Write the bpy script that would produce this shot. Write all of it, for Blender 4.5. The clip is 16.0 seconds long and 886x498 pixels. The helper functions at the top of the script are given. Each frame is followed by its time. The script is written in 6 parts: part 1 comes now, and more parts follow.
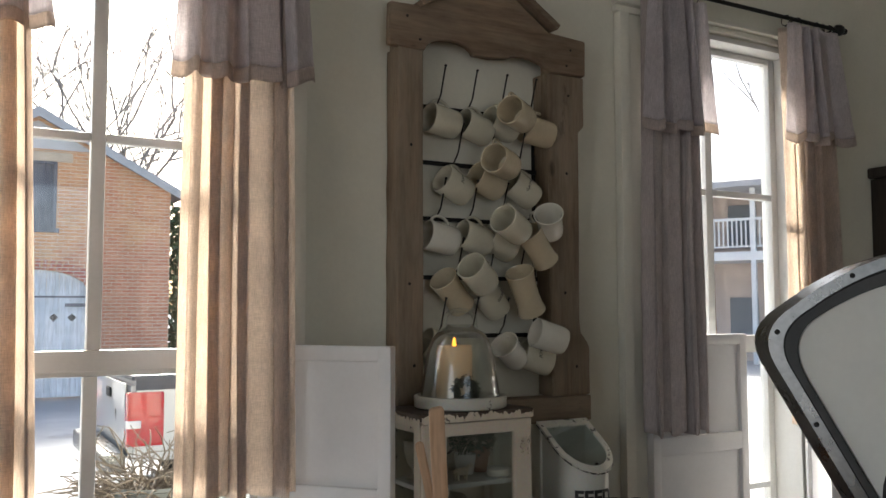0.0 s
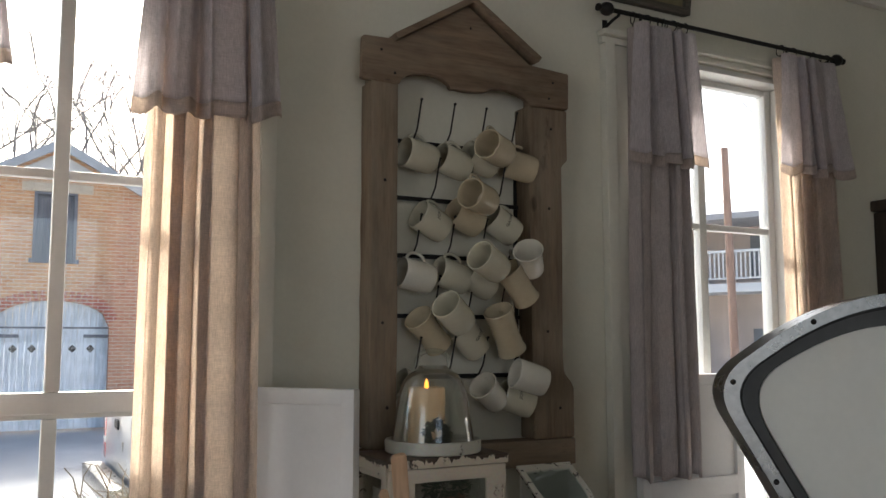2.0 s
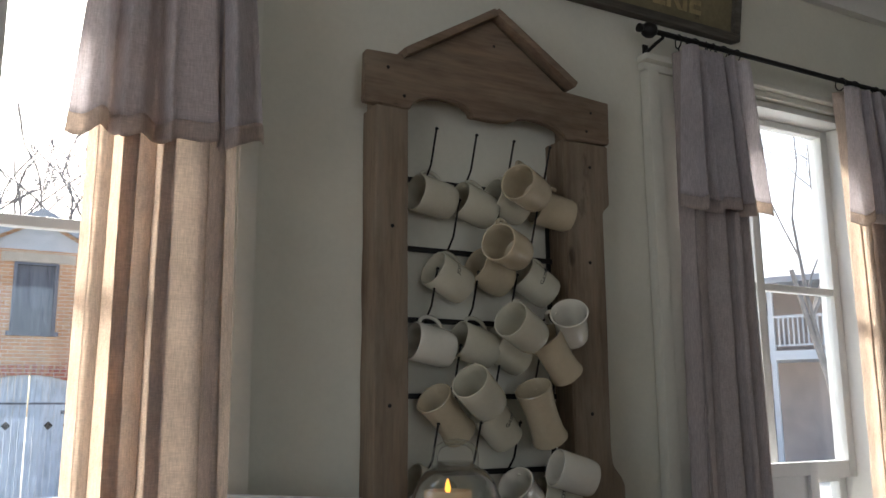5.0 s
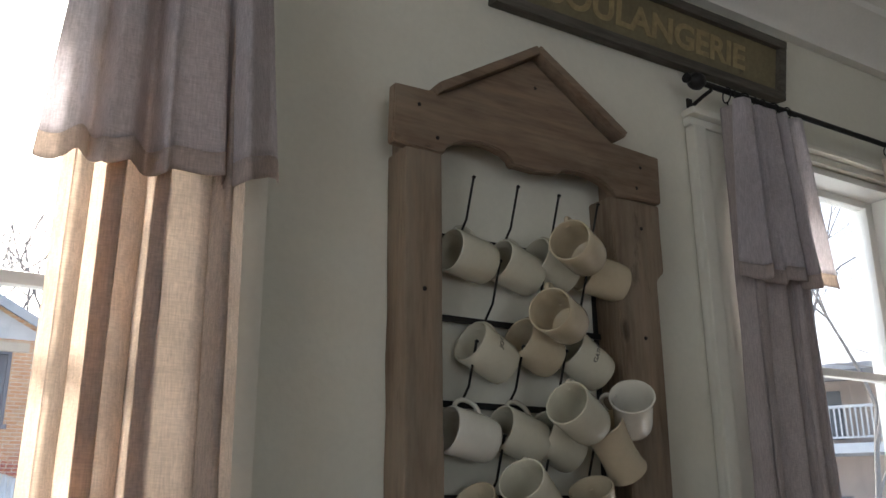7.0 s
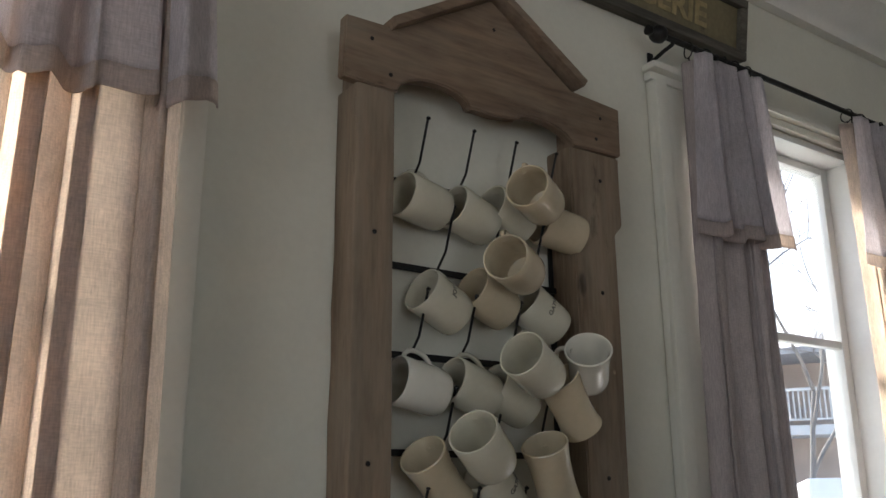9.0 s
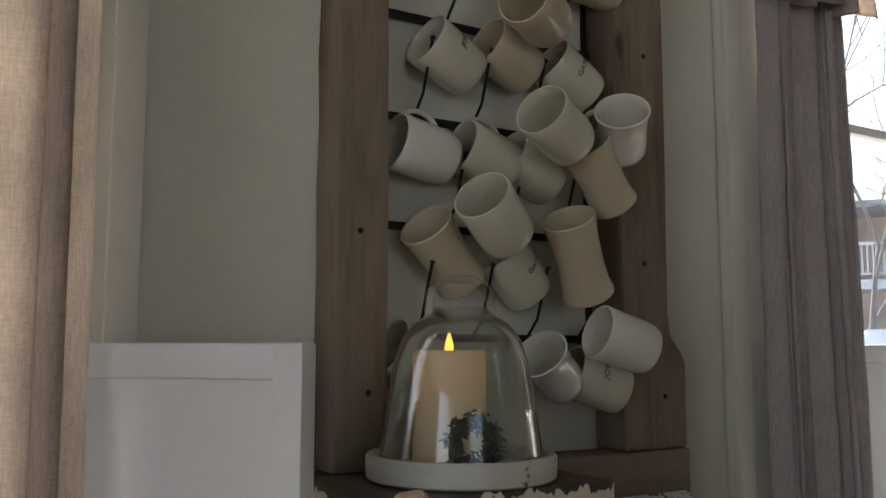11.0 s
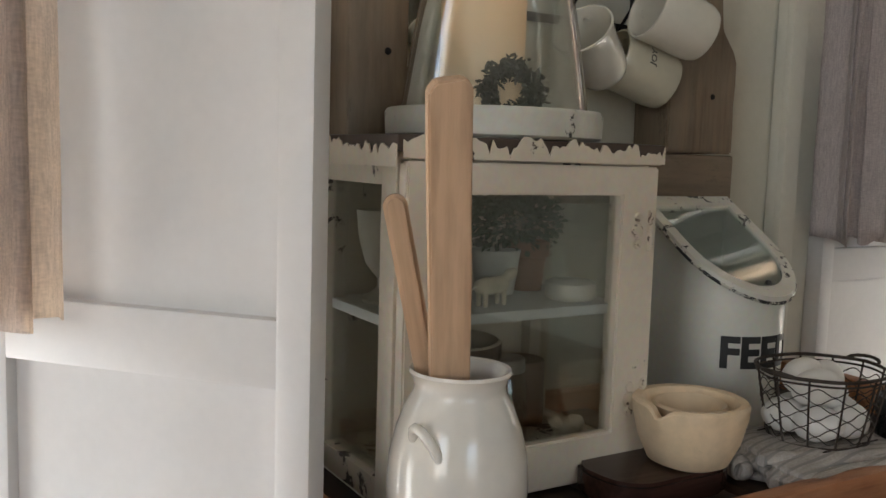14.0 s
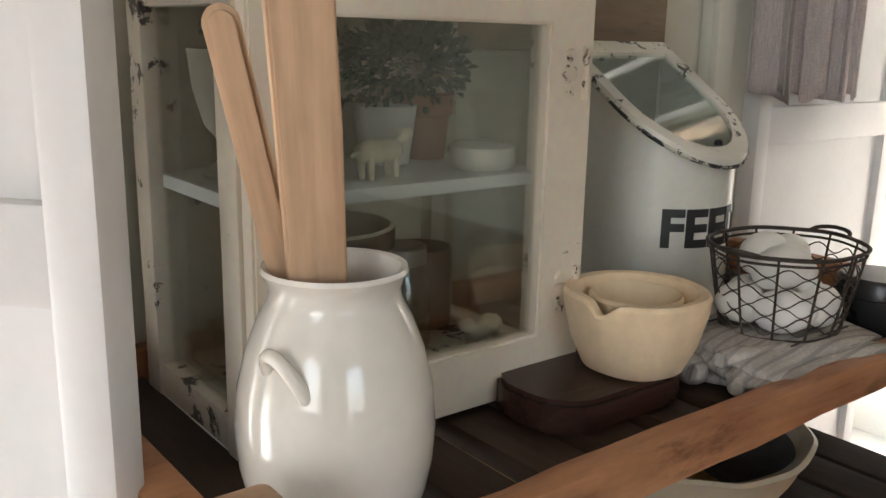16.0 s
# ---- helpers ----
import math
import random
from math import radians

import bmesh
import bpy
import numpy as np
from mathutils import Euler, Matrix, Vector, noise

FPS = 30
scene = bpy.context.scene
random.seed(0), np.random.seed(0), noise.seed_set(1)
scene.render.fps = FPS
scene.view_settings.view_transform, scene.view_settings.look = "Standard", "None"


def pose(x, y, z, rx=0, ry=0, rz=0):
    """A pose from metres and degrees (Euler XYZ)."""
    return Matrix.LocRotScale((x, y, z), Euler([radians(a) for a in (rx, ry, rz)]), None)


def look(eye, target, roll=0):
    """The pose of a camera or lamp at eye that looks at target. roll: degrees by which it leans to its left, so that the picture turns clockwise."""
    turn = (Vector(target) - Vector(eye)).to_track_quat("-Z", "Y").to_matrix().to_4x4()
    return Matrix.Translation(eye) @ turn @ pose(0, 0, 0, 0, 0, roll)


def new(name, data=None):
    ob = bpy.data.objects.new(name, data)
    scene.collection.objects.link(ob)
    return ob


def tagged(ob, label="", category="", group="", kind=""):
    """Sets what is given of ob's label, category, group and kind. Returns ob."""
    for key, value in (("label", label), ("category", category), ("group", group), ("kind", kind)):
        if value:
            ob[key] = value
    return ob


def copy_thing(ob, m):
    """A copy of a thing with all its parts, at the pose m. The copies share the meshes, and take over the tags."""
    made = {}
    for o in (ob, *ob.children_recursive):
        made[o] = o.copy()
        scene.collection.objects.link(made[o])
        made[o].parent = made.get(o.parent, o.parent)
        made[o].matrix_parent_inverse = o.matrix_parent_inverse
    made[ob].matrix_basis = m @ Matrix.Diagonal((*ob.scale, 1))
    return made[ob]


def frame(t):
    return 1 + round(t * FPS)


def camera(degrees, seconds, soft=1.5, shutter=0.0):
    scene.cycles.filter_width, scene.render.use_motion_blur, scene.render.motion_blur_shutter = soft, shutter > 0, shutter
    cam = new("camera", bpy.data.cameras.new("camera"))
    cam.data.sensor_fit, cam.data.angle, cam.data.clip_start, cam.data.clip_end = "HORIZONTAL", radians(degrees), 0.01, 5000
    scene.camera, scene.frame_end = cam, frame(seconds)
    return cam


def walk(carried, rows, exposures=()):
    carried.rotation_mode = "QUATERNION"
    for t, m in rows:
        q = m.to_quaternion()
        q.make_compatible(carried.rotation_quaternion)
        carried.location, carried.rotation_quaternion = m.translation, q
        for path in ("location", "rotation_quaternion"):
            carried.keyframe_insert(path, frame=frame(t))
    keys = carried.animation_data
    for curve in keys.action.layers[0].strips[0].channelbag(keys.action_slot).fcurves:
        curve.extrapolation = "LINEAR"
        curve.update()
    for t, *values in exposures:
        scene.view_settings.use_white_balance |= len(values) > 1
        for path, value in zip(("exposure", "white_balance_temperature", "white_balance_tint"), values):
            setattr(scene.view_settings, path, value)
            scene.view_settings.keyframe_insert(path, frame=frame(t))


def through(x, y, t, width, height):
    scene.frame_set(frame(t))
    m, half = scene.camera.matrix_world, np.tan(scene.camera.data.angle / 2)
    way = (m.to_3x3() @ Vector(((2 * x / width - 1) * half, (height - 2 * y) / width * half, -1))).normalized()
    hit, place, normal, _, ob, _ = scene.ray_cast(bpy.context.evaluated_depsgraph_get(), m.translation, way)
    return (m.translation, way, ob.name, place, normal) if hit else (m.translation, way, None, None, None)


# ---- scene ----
cam = camera(53.9, 16.0)
METRES, EYE, TILT, LEAN, TURN = 2.0, 1.45, 0.0, 0.0, -29.7
ROWS = [
    (0.0, 0.0, 0.0, 0.0, 0.01, 3.99, 0.11),
    (0.5, 0.0154, 0.0175, 0.0045, 0.22, 4.21, 0.15),
    (1.0, 0.0333, 0.0249, 0.0119, 0.48, 4.59, 0.18),
    (1.5, 0.049, 0.0305, 0.0139, 0.93, 5.19, 0.12),
    (2.0, 0.0641, 0.0329, 0.0126, 1.51, 5.97, 0.04),
    (2.5, 0.0776, 0.034, 0.0097, 2.05, 6.2, -0.13),
    (3.0, 0.0761, 0.0505, 0.0054, 2.43, 6.58, -0.19),
    (5.5, 0.0157, 0.3151, 0.033, 0.35, 12.67, 0.64),
    (6.0, 0.0079, 0.3549, 0.0351, 0.44, 14.92, 0.43),
    (6.5, -0.0285, 0.392, 0.0356, 0.23, 15.82, 0.27),
    (7.0, -0.0494, 0.4213, 0.0355, -1.62, 16.69, 0.36),
    (7.5, -0.0604, 0.4387, 0.0369, -4.31, 17.0, 0.71),
    (8.0, -0.0665, 0.4376, 0.035, -5.17, 17.13, 0.68),
    (10.5, -0.0034, 0.5578, -0.0324, -2.85, 9.31, -0.25),
    (11.0, -0.0026, 0.5826, -0.0441, -1.34, 6.41, -0.02),
    (11.5, -0.0146, 0.6228, -0.0592, -1.19, 2.95, 0.01),
    (12.0, -0.0192, 0.646, -0.0812, -1.13, 1.41, 0.05),
    (12.5, -0.02, 0.6453, -0.0995, -1.16, -0.3, -0.08),
    (13.0, -0.0199, 0.6374, -0.1087, -1.25, -1.86, -0.7),
    (13.5, -0.0164, 0.641, -0.1222, -1.25, -4.6, -1.31),
    (14.0, -0.0166, 0.6547, -0.1359, -1.32, -6.04, -1.75),
    (14.5, -0.0258, 0.6684, -0.1461, -1.78, -6.75, -2.0),
    (15.0, -0.0344, 0.6931, -0.1636, -4.39, -10.11, -2.25),
    (15.5, -0.0348, 0.7167, -0.1683, -7.41, -12.32, -2.61),
    (16.0, -0.0024, 0.7697, -0.1608, -8.13, -13.41, -1.12),
]
walk(cam, [(t, pose(0, 0, EYE, TILT, LEAN, TURN) @ pose(METRES * x, METRES * y, METRES * z, 90 + pitch, roll, yaw)) for t, x, y, z, yaw, pitch, roll in ROWS],
     exposures=[(0.0, 1.52, 6200, 10), (3.0, 1.45, 6150, 10), (5.5, 1.55, 5900, 10), (7.0, 1.72, 5900, 10), (8.0, 1.87, 5900, 10), (10.5, 1.50, 5950, 10), (11.5, 1.75, 6200, 10), (12.0, 2.28, 6350, 10), (12.5, 2.32, 6400, 10), (13.0, 1.98, 6400, 10), (13.5, 1.60, 6400, 10), (14.0, 2.35, 6400, 10), (14.5, 2.32, 6400, 10), (15.0, 2.12, 6400, 10), (15.5, 2.36, 6400, 10), (16.0, 2.85, 6450, 10)])

SKY, SUN, WEST, SOUTH, LOW = 0.15, 4.5, 6.0, 2.8, 1.0
SCALE_YAW = -30

# ---- world, sun, lights ----
world = bpy.data.worlds.new("sky")
scene.world = world
world.use_nodes = True
wn = world.node_tree
sky = wn.nodes.new("ShaderNodeTexSky")
sky.sky_type, sky.sun_disc = "NISHITA", False
sky.sun_elevation, sky.sun_rotation = radians(39), radians(12)
sky.air_density, sky.dust_density = 1.0, 5.0
wn.links.new(sky.outputs[0], wn.nodes["Background"].inputs[0])
wn.nodes["Background"].inputs[1].default_value = SKY


def lamp(name, kind, energy, m, color=(1, 1, 1), size=(1, 1), angle=0.5):
    d = bpy.data.lights.new(name, kind)
    d.energy, d.color = energy, color
    if kind == "AREA":
        d.shape, d.size, d.size_y = "RECTANGLE", size[0], size[1]
    if kind == "SUN":
        d.angle = radians(angle)
    o = new(name, d)
    o.matrix_world = m
    return o


# the sun stands high over the yard and shines on the outside of the window wall
lamp("sun", "SUN", SUN, look((1.62, 7.60, 6.29), (0, 0, 0)), (1, 0.95, 0.87), angle=9.0)
# daylight of assumed, unseen windows behind and beside the walk, added as area lamps
lamp("assumed_west_window_light", "AREA", WEST, look((-2.62, -0.4, 1.6), (0.6, 1.0, 1.3)), (1.0, 0.98, 0.95), (1.5, 1.7))
lamp("assumed_south_window_light", "AREA", SOUTH, look((0.2, -3.15, 1.6), (0.6, 2.0, 1.3)), (0.97, 0.99, 1.0), (1.6, 1.7))
# daylight thrown up by the pale yard through the foot of the first window, below the curtains
lamp("low_window_light", "AREA", LOW, look((0.30, 2.165, 0.58), (0.62, 1.3, 0.75)), (0.95, 0.98, 1.0), (0.6, 0.55))


# ---- builders ----
ROOT = {}


def thing(name, m=None, label="", category="", group="", kind=""):
    o = new(name)
    o.empty_display_size = 0.05
    m = m or Matrix.Identity(4)
    o.matrix_basis = m
    ROOT[o] = m.inverted()
    return tagged(o, label, category, group, kind)


def part(name, bm, material, parent=None, label="", world_coords=False, smooth=40, thick=0.0, kind=""):
    if parent is not None and world_coords:
        bm.transform(ROOT[parent])
    bmesh.ops.recalc_face_normals(bm, faces=bm.faces)
    me = bpy.data.meshes.new(name)
    for f in bm.faces:
        f.smooth = smooth > 0
    if smooth:
        for e in bm.edges:
            if len(e.link_faces) == 2 and e.calc_face_angle(0) > radians(smooth):
                e.smooth = False
    bm.to_mesh(me)
    bm.free()
    me.materials.append(material)
    o = new(name, me)
    if parent is not None:
        o.parent = parent
        ROOT[o] = ROOT[parent]
    else:
        ROOT[o] = Matrix.Identity(4)
    if thick:
        s = o.modifiers.new("thickness", "SOLIDIFY")
        s.thickness = thick
        s.offset = 0
    if label or kind:
        tagged(o, label, kind=kind)
    return o


def wpart(name, bm, material, parent, label="", **k):
    return part(name, bm, material, parent, label, world_coords=True, **k)


def box(x0, x1, y0, y1, z0, z1, bevel=0.0, bm=None, m=None, seg=2):
    own = bmesh.new()
    bmesh.ops.create_cube(own, size=1)
    own.transform(Matrix.Translation(((x0 + x1) / 2, (y0 + y1) / 2, (z0 + z1) / 2)) @ Matrix.Diagonal((x1 - x0, y1 - y0, z1 - z0, 1)))
    if bevel:
        bmesh.ops.bevel(own, geom=own.edges[:], offset=bevel, segments=seg, affect="EDGES", profile=0.6)
    if m is not None:
        own.transform(m)
    if bm is None:
        return own
    return merge(bm, own)


def merge(bm, other):
    tmp = bpy.data.meshes.new("tmp")
    other.to_mesh(tmp)
    other.free()
    bm.from_mesh(tmp)
    bpy.data.meshes.remove(tmp)
    return bm


def lathe(profile, n=40, m=None, bm=None, sweep=2 * math.pi):
    own = bmesh.new()
    closed = sweep > 6.28
    rings = []
    for r, z in profile:
        if r < 1e-6:
            rings.append([own.verts.new((0, 0, z))])
        else:
            rings.append([own.verts.new((r * math.cos(sweep * i / n), r * math.sin(sweep * i / n), z)) for i in range(n if closed else n + 1)])
    for a, b in zip(rings, rings[1:]):
        k = n
        for i in range(k):
            j = (i + 1) % len(a) if len(a) > 1 else 0
            jb = (i + 1) % len(b) if len(b) > 1 else 0
            if len(a) == 1 and len(b) == 1:
                continue
            if len(a) == 1:
                own.faces.new((a[0], b[i], b[jb]))
            elif len(b) == 1:
                own.faces.new((a[i], a[j], b[0]))
            else:
                own.faces.new((a[i], a[j], b[jb], b[i]))
    if m is not None:
        own.transform(m)
    return own if bm is None else merge(bm, own)


def tube(points, radius, n=8, bm=None, closed=False, caps=True, flat=1.0):
    own = bmesh.new()
    pts = [Vector(p) for p in points]
    rings = []
    up = None
    for i, p in enumerate(pts):
        a = pts[i - 1] if (i > 0 or closed) else p
        b = pts[(i + 1) % len(pts)] if (i < len(pts) - 1 or closed) else p
        d = (b - a).normalized()
        if up is None:
            up = Vector((0, 0, 1)) if abs(d.z) < 0.9 else Vector((0, 1, 0))
        u = (up - d * up.dot(d)).normalized()
        v = d.cross(u)
        up = u
        r = radius(i / max(1, len(pts) - 1)) if callable(radius) else radius
        rings.append([own.verts.new(p + r * (math.cos(2 * math.pi * k / n) * u * flat + math.sin(2 * math.pi * k / n) * v)) for k in range(n)])
    pairs = list(zip(rings, rings[1:])) + ([(rings[-1], rings[0])] if closed else [])
    for a, b in pairs:
        for k in range(n):
            own.faces.new((a[k], a[(k + 1) % n], b[(k + 1) % n], b[k]))
    if caps and not closed:
        own.faces.new(rings[0][::-1])
        own.faces.new(rings[-1])
    return own if bm is None else merge(bm, own)


def prism(outline, d0, d1, axis="y", bevel=0.0, bm=None, m=None):
    """An outline of (u, v) pulled from d0 to d1: axis y gives (u, d, v), axis z gives (u, v, d), axis x gives (d, u, v)."""
    put = {"y": lambda u, v, d: (u, d, v), "z": lambda u, v, d: (u, v, d), "x": lambda u, v, d: (d, u, v)}[axis]
    own = bmesh.new()
    a = [own.verts.new(put(u, v, d0)) for u, v in outline]
    b = [own.verts.new(put(u, v, d1)) for u, v in outline]
    own.faces.new(a)
    own.faces.new(b[::-1])
    n = len(outline)
    for i in range(n):
        own.faces.new((a[i], b[i], b[(i + 1) % n], a[(i + 1) % n]))
    bmesh.ops.recalc_face_normals(own, faces=own.faces)
    if bevel:
        edges = [e for e in own.edges if len(e.link_faces) == 2 and e.calc_face_angle(0) > 0.6]
        bmesh.ops.bevel(own, geom=edges, offset=bevel, segments=2, affect="EDGES")
    if m is not None:
        own.transform(m)
    return own if bm is None else merge(bm, own)


def grid(fn, nu, nv):
    own = bmesh.new()
    v = [[own.verts.new(fn(i / nu, j / nv)) for j in range(nv + 1)] for i in range(nu + 1)]
    for i in range(nu):
        for j in range(nv):
            own.faces.new((v[i][j], v[i + 1][j], v[i + 1][j + 1], v[i][j + 1]))
    return own


def rough_up(bm, amount, scale=20, cuts=0):
    """Worn, hand-cut edges: small shifts of every vertex by noise."""
    if cuts:
        bmesh.ops.subdivide_edges(bm, edges=[e for e in bm.edges if e.calc_length() > 0.05], cuts=cuts, use_grid_fill=True)
    for v in bm.verts:
        v.co += amount * Vector(noise.noise_vector(v.co * scale))
    return bm


def letters(text, size, depth=0.0008, bold=0.0):
    c = bpy.data.curves.new("lettering", "FONT")
    c.body, c.size, c.extrude, c.align_x, c.align_y = text, size, depth, "CENTER", "CENTER"
    c.offset = bold * size
    o = new("lettering", c)
    me = bpy.data.meshes.new_from_object(o.evaluated_get(bpy.context.evaluated_depsgraph_get()))
    bpy.data.objects.remove(o)
    bm = bmesh.new()
    bm.from_mesh(me)
    bpy.data.meshes.remove(me)
    return bm


# ---- materials ----
def nodes_of(name):
    m = bpy.data.materials.new(name)
    m.use_nodes = True
    t = m.node_tree
    return m, t, t.nodes["Principled BSDF"]


def add(t, kind, **values):
    n = t.nodes.new(kind)
    for k, v in values.items():
        n.inputs[k.replace("_", " ")].default_value = v
    return n


def ramp(t, source, stops):
    n = t.nodes.new("ShaderNodeValToRGB")
    e = n.color_ramp.elements
    while len(e) < len(stops):
        e.new(0.5)
    for el, (p, c) in zip(e, stops):
        el.position, el.color = p, (*c, 1)
    t.links.new(source, n.inputs[0])
    return n


def coords(t, scale=(1, 1, 1), rot=(0, 0, 0)):
    c = t.nodes.new("ShaderNodeTexCoord")
    m = t.nodes.new("ShaderNodeMapping")
    m.inputs["Scale"].default_value = scale
    m.inputs["Rotation"].default_value = rot
    t.links.new(c.outputs["Object"], m.inputs[0])
    return m.outputs[0]


def mix(t, fac, a, b, blend="MIX"):
    n = t.nodes.new("ShaderNodeMix")
    n.data_type, n.blend_type = "RGBA", blend
    for s, v in ((0, fac), (6, a), (7, b)):
        if hasattr(v, "node"):
            t.links.new(v, n.inputs[s])
        else:
            n.inputs[s].default_value = v if s == 0 else (*v, 1)
    return n.outputs[2]


def bump(t, height, strength, distance, bsdf):
    n = add(t, "ShaderNodeBump", Strength=strength, Distance=distance)
    t.links.new(height, n.inputs["Height"])
    t.links.new(n.outputs[0], bsdf.inputs["Normal"])
    return n


def plain(name, color, rough=0.5, metal=0.0, var=0.12, scale=8.0, fine=90.0, relief=0.15, depth=0.001, stain=None, **extra):
    """A surface with broad blotches, fine grain and a light relief."""
    m, t, b = nodes_of(name)
    co = coords(t)
    n1 = add(t, "ShaderNodeTexNoise", Scale=scale, Detail=5.0, Roughness=0.6)
    n2 = add(t, "ShaderNodeTexNoise", Scale=fine, Detail=4.0)
    for n in (n1, n2):
        t.links.new(co, n.inputs["Vector"])
    lo = tuple(c * (1 - var) for c in color)
    hi = tuple(min(1, c * (1 + var)) for c in color)
    c1 = ramp(t, n1.outputs[0], [(0.3, lo), (0.7, hi)]).outputs[0]
    c2 = ramp(t, n2.outputs[0], [(0.35, (1 - var * 0.6,) * 3), (0.65, (1, 1, 1))]).outputs[0]
    col = mix(t, 1.0, c1, c2, "MULTIPLY")
    if stain:
        n3 = add(t, "ShaderNodeTexNoise", Scale=scale * 2.3, Detail=8.0, Roughness=0.7)
        t.links.new(co, n3.inputs["Vector"])
        f = ramp(t, n3.outputs[0], [(stain[1], (0, 0, 0)), (stain[1] + 0.08, (1, 1, 1))]).outputs[0]
        col = mix(t, f, col, stain[0])
    t.links.new(col, b.inputs["Base Color"])
    r = ramp(t, n1.outputs[0], [(0.3, (max(0.02, rough - 0.06),) * 3), (0.7, (min(1, rough + 0.08),) * 3)])
    t.links.new(r.outputs[0], b.inputs["Roughness"])
    b.inputs["Metallic"].default_value = metal
    for k, v in extra.items():
        b.inputs[k.replace("_", " ")].default_value = v
    bump(t, n2.outputs[0], relief, depth, b)
    return m


def wood(name, dark, light, along="z", rough=0.7, scale=9.0, relief=0.4, knots=True, worn=None, stains=0.6):
    m, t, b = nodes_of(name)
    stretch = {"x": (0.09, 1, 1), "y": (1, 0.09, 1), "z": (1, 1, 0.09)}[along]
    co = coords(t, stretch)
    n1 = add(t, "ShaderNodeTexNoise", Scale=scale * 5, Detail=7.0, Roughness=0.65, Distortion=0.4)
    n2 = add(t, "ShaderNodeTexNoise", Scale=scale * 28, Detail=3.0)
    n3 = add(t, "ShaderNodeTexNoise", Scale=4.0, Detail=3.0)
    t.links.new(co, n1.inputs["Vector"])
    t.links.new(co, n2.inputs["Vector"])
    t.links.new(coords(t), n3.inputs["Vector"])
    mid = tuple((a + c) / 2 for a, c in zip(dark, light))
    c1 = ramp(t, n1.outputs[0], [(0.28, dark), (0.5, mid), (0.72, light)]).outputs[0]
    c2 = ramp(t, n2.outputs[0], [(0.3, (0.72,) * 3), (0.6, (1, 1, 1))]).outputs[0]
    c3 = ramp(t, n3.outputs[0], [(0.3, (0.8,) * 3), (0.7, (1.0,) * 3)]).outputs[0]
    col = mix(t, 1.0, mix(t, 1.0, c1, c2, "MULTIPLY"), c3, "MULTIPLY")
    if knots:
        v = add(t, "ShaderNodeTexVoronoi", Scale=9.0)
        st = {"x": (0.45, 1, 1), "y": (1, 0.45, 1), "z": (1, 1, 0.45)}[along]
        t.links.new(coords(t, st), v.inputs["Vector"])
        f = ramp(t, v.outputs["Distance"], [(0.06, (1, 1, 1)), (0.12, (0, 0, 0))]).outputs[0]
        col = mix(t, f, col, tuple(c * 0.35 for c in dark))
    if worn:
        # greyed and rubbed places, long in the direction of the grain, and dark old stains
        n4 = add(t, "ShaderNodeTexNoise", Scale=7.0, Detail=6.0, Roughness=0.7)
        st = {"x": (0.3, 1, 1), "y": (1, 0.3, 1), "z": (1, 1, 0.3)}[along]
        t.links.new(coords(t, st), n4.inputs["Vector"])
        col = mix(t, ramp(t, n4.outputs[0], [(0.42, (0, 0, 0)), (0.66, (0.75,) * 3)]).outputs[0], col, worn)
        n5 = add(t, "ShaderNodeTexNoise", Scale=13.0, Detail=8.0, Roughness=0.75)
        t.links.new(coords(t, st), n5.inputs["Vector"])
        col = mix(t, ramp(t, n5.outputs[0], [(stains, (0, 0, 0)), (stains + 0.1, (0.7,) * 3)]).outputs[0], col, tuple(c * 0.45 for c in dark))
    t.links.new(col, b.inputs["Base Color"])
    b.inputs["Roughness"].default_value = rough
    b.inputs["Specular IOR Level"].default_value = 0.3
    bump(t, n1.outputs[0], relief, 0.002, b)
    return m


def chipped(name, paint, under, amount=0.6, scale=14.0, rough=0.45, edge=True):
    """Old paint, flaked down to the dark wood or iron below it in patches and at worn edges."""
    m, t, b = nodes_of(name)
    co = coords(t)
    n1 = add(t, "ShaderNodeTexNoise", Scale=scale, Detail=9.0, Roughness=0.72)
    n2 = add(t, "ShaderNodeTexNoise", Scale=5.0, Detail=4.0)
    n3 = add(t, "ShaderNodeTexNoise", Scale=120.0, Detail=3.0)
    for n in (n1, n2, n3):
        t.links.new(co, n.inputs["Vector"])
    f = ramp(t, n1.outputs[0], [(amount, (0, 0, 0)), (amount + 0.015, (1, 1, 1))]).outputs[0]
    p = ramp(t, n2.outputs[0], [(0.3, tuple(c * 0.8 for c in paint)), (0.7, paint)]).outputs[0]
    p = mix(t, 0.25, p, n3.outputs[1], "SOFT_LIGHT")
    col = mix(t, f, p, under)
    t.links.new(col, b.inputs["Base Color"])
    b.inputs["Roughness"].default_value = rough
    bump(t, f, 0.5, -0.0015, b)
    return m


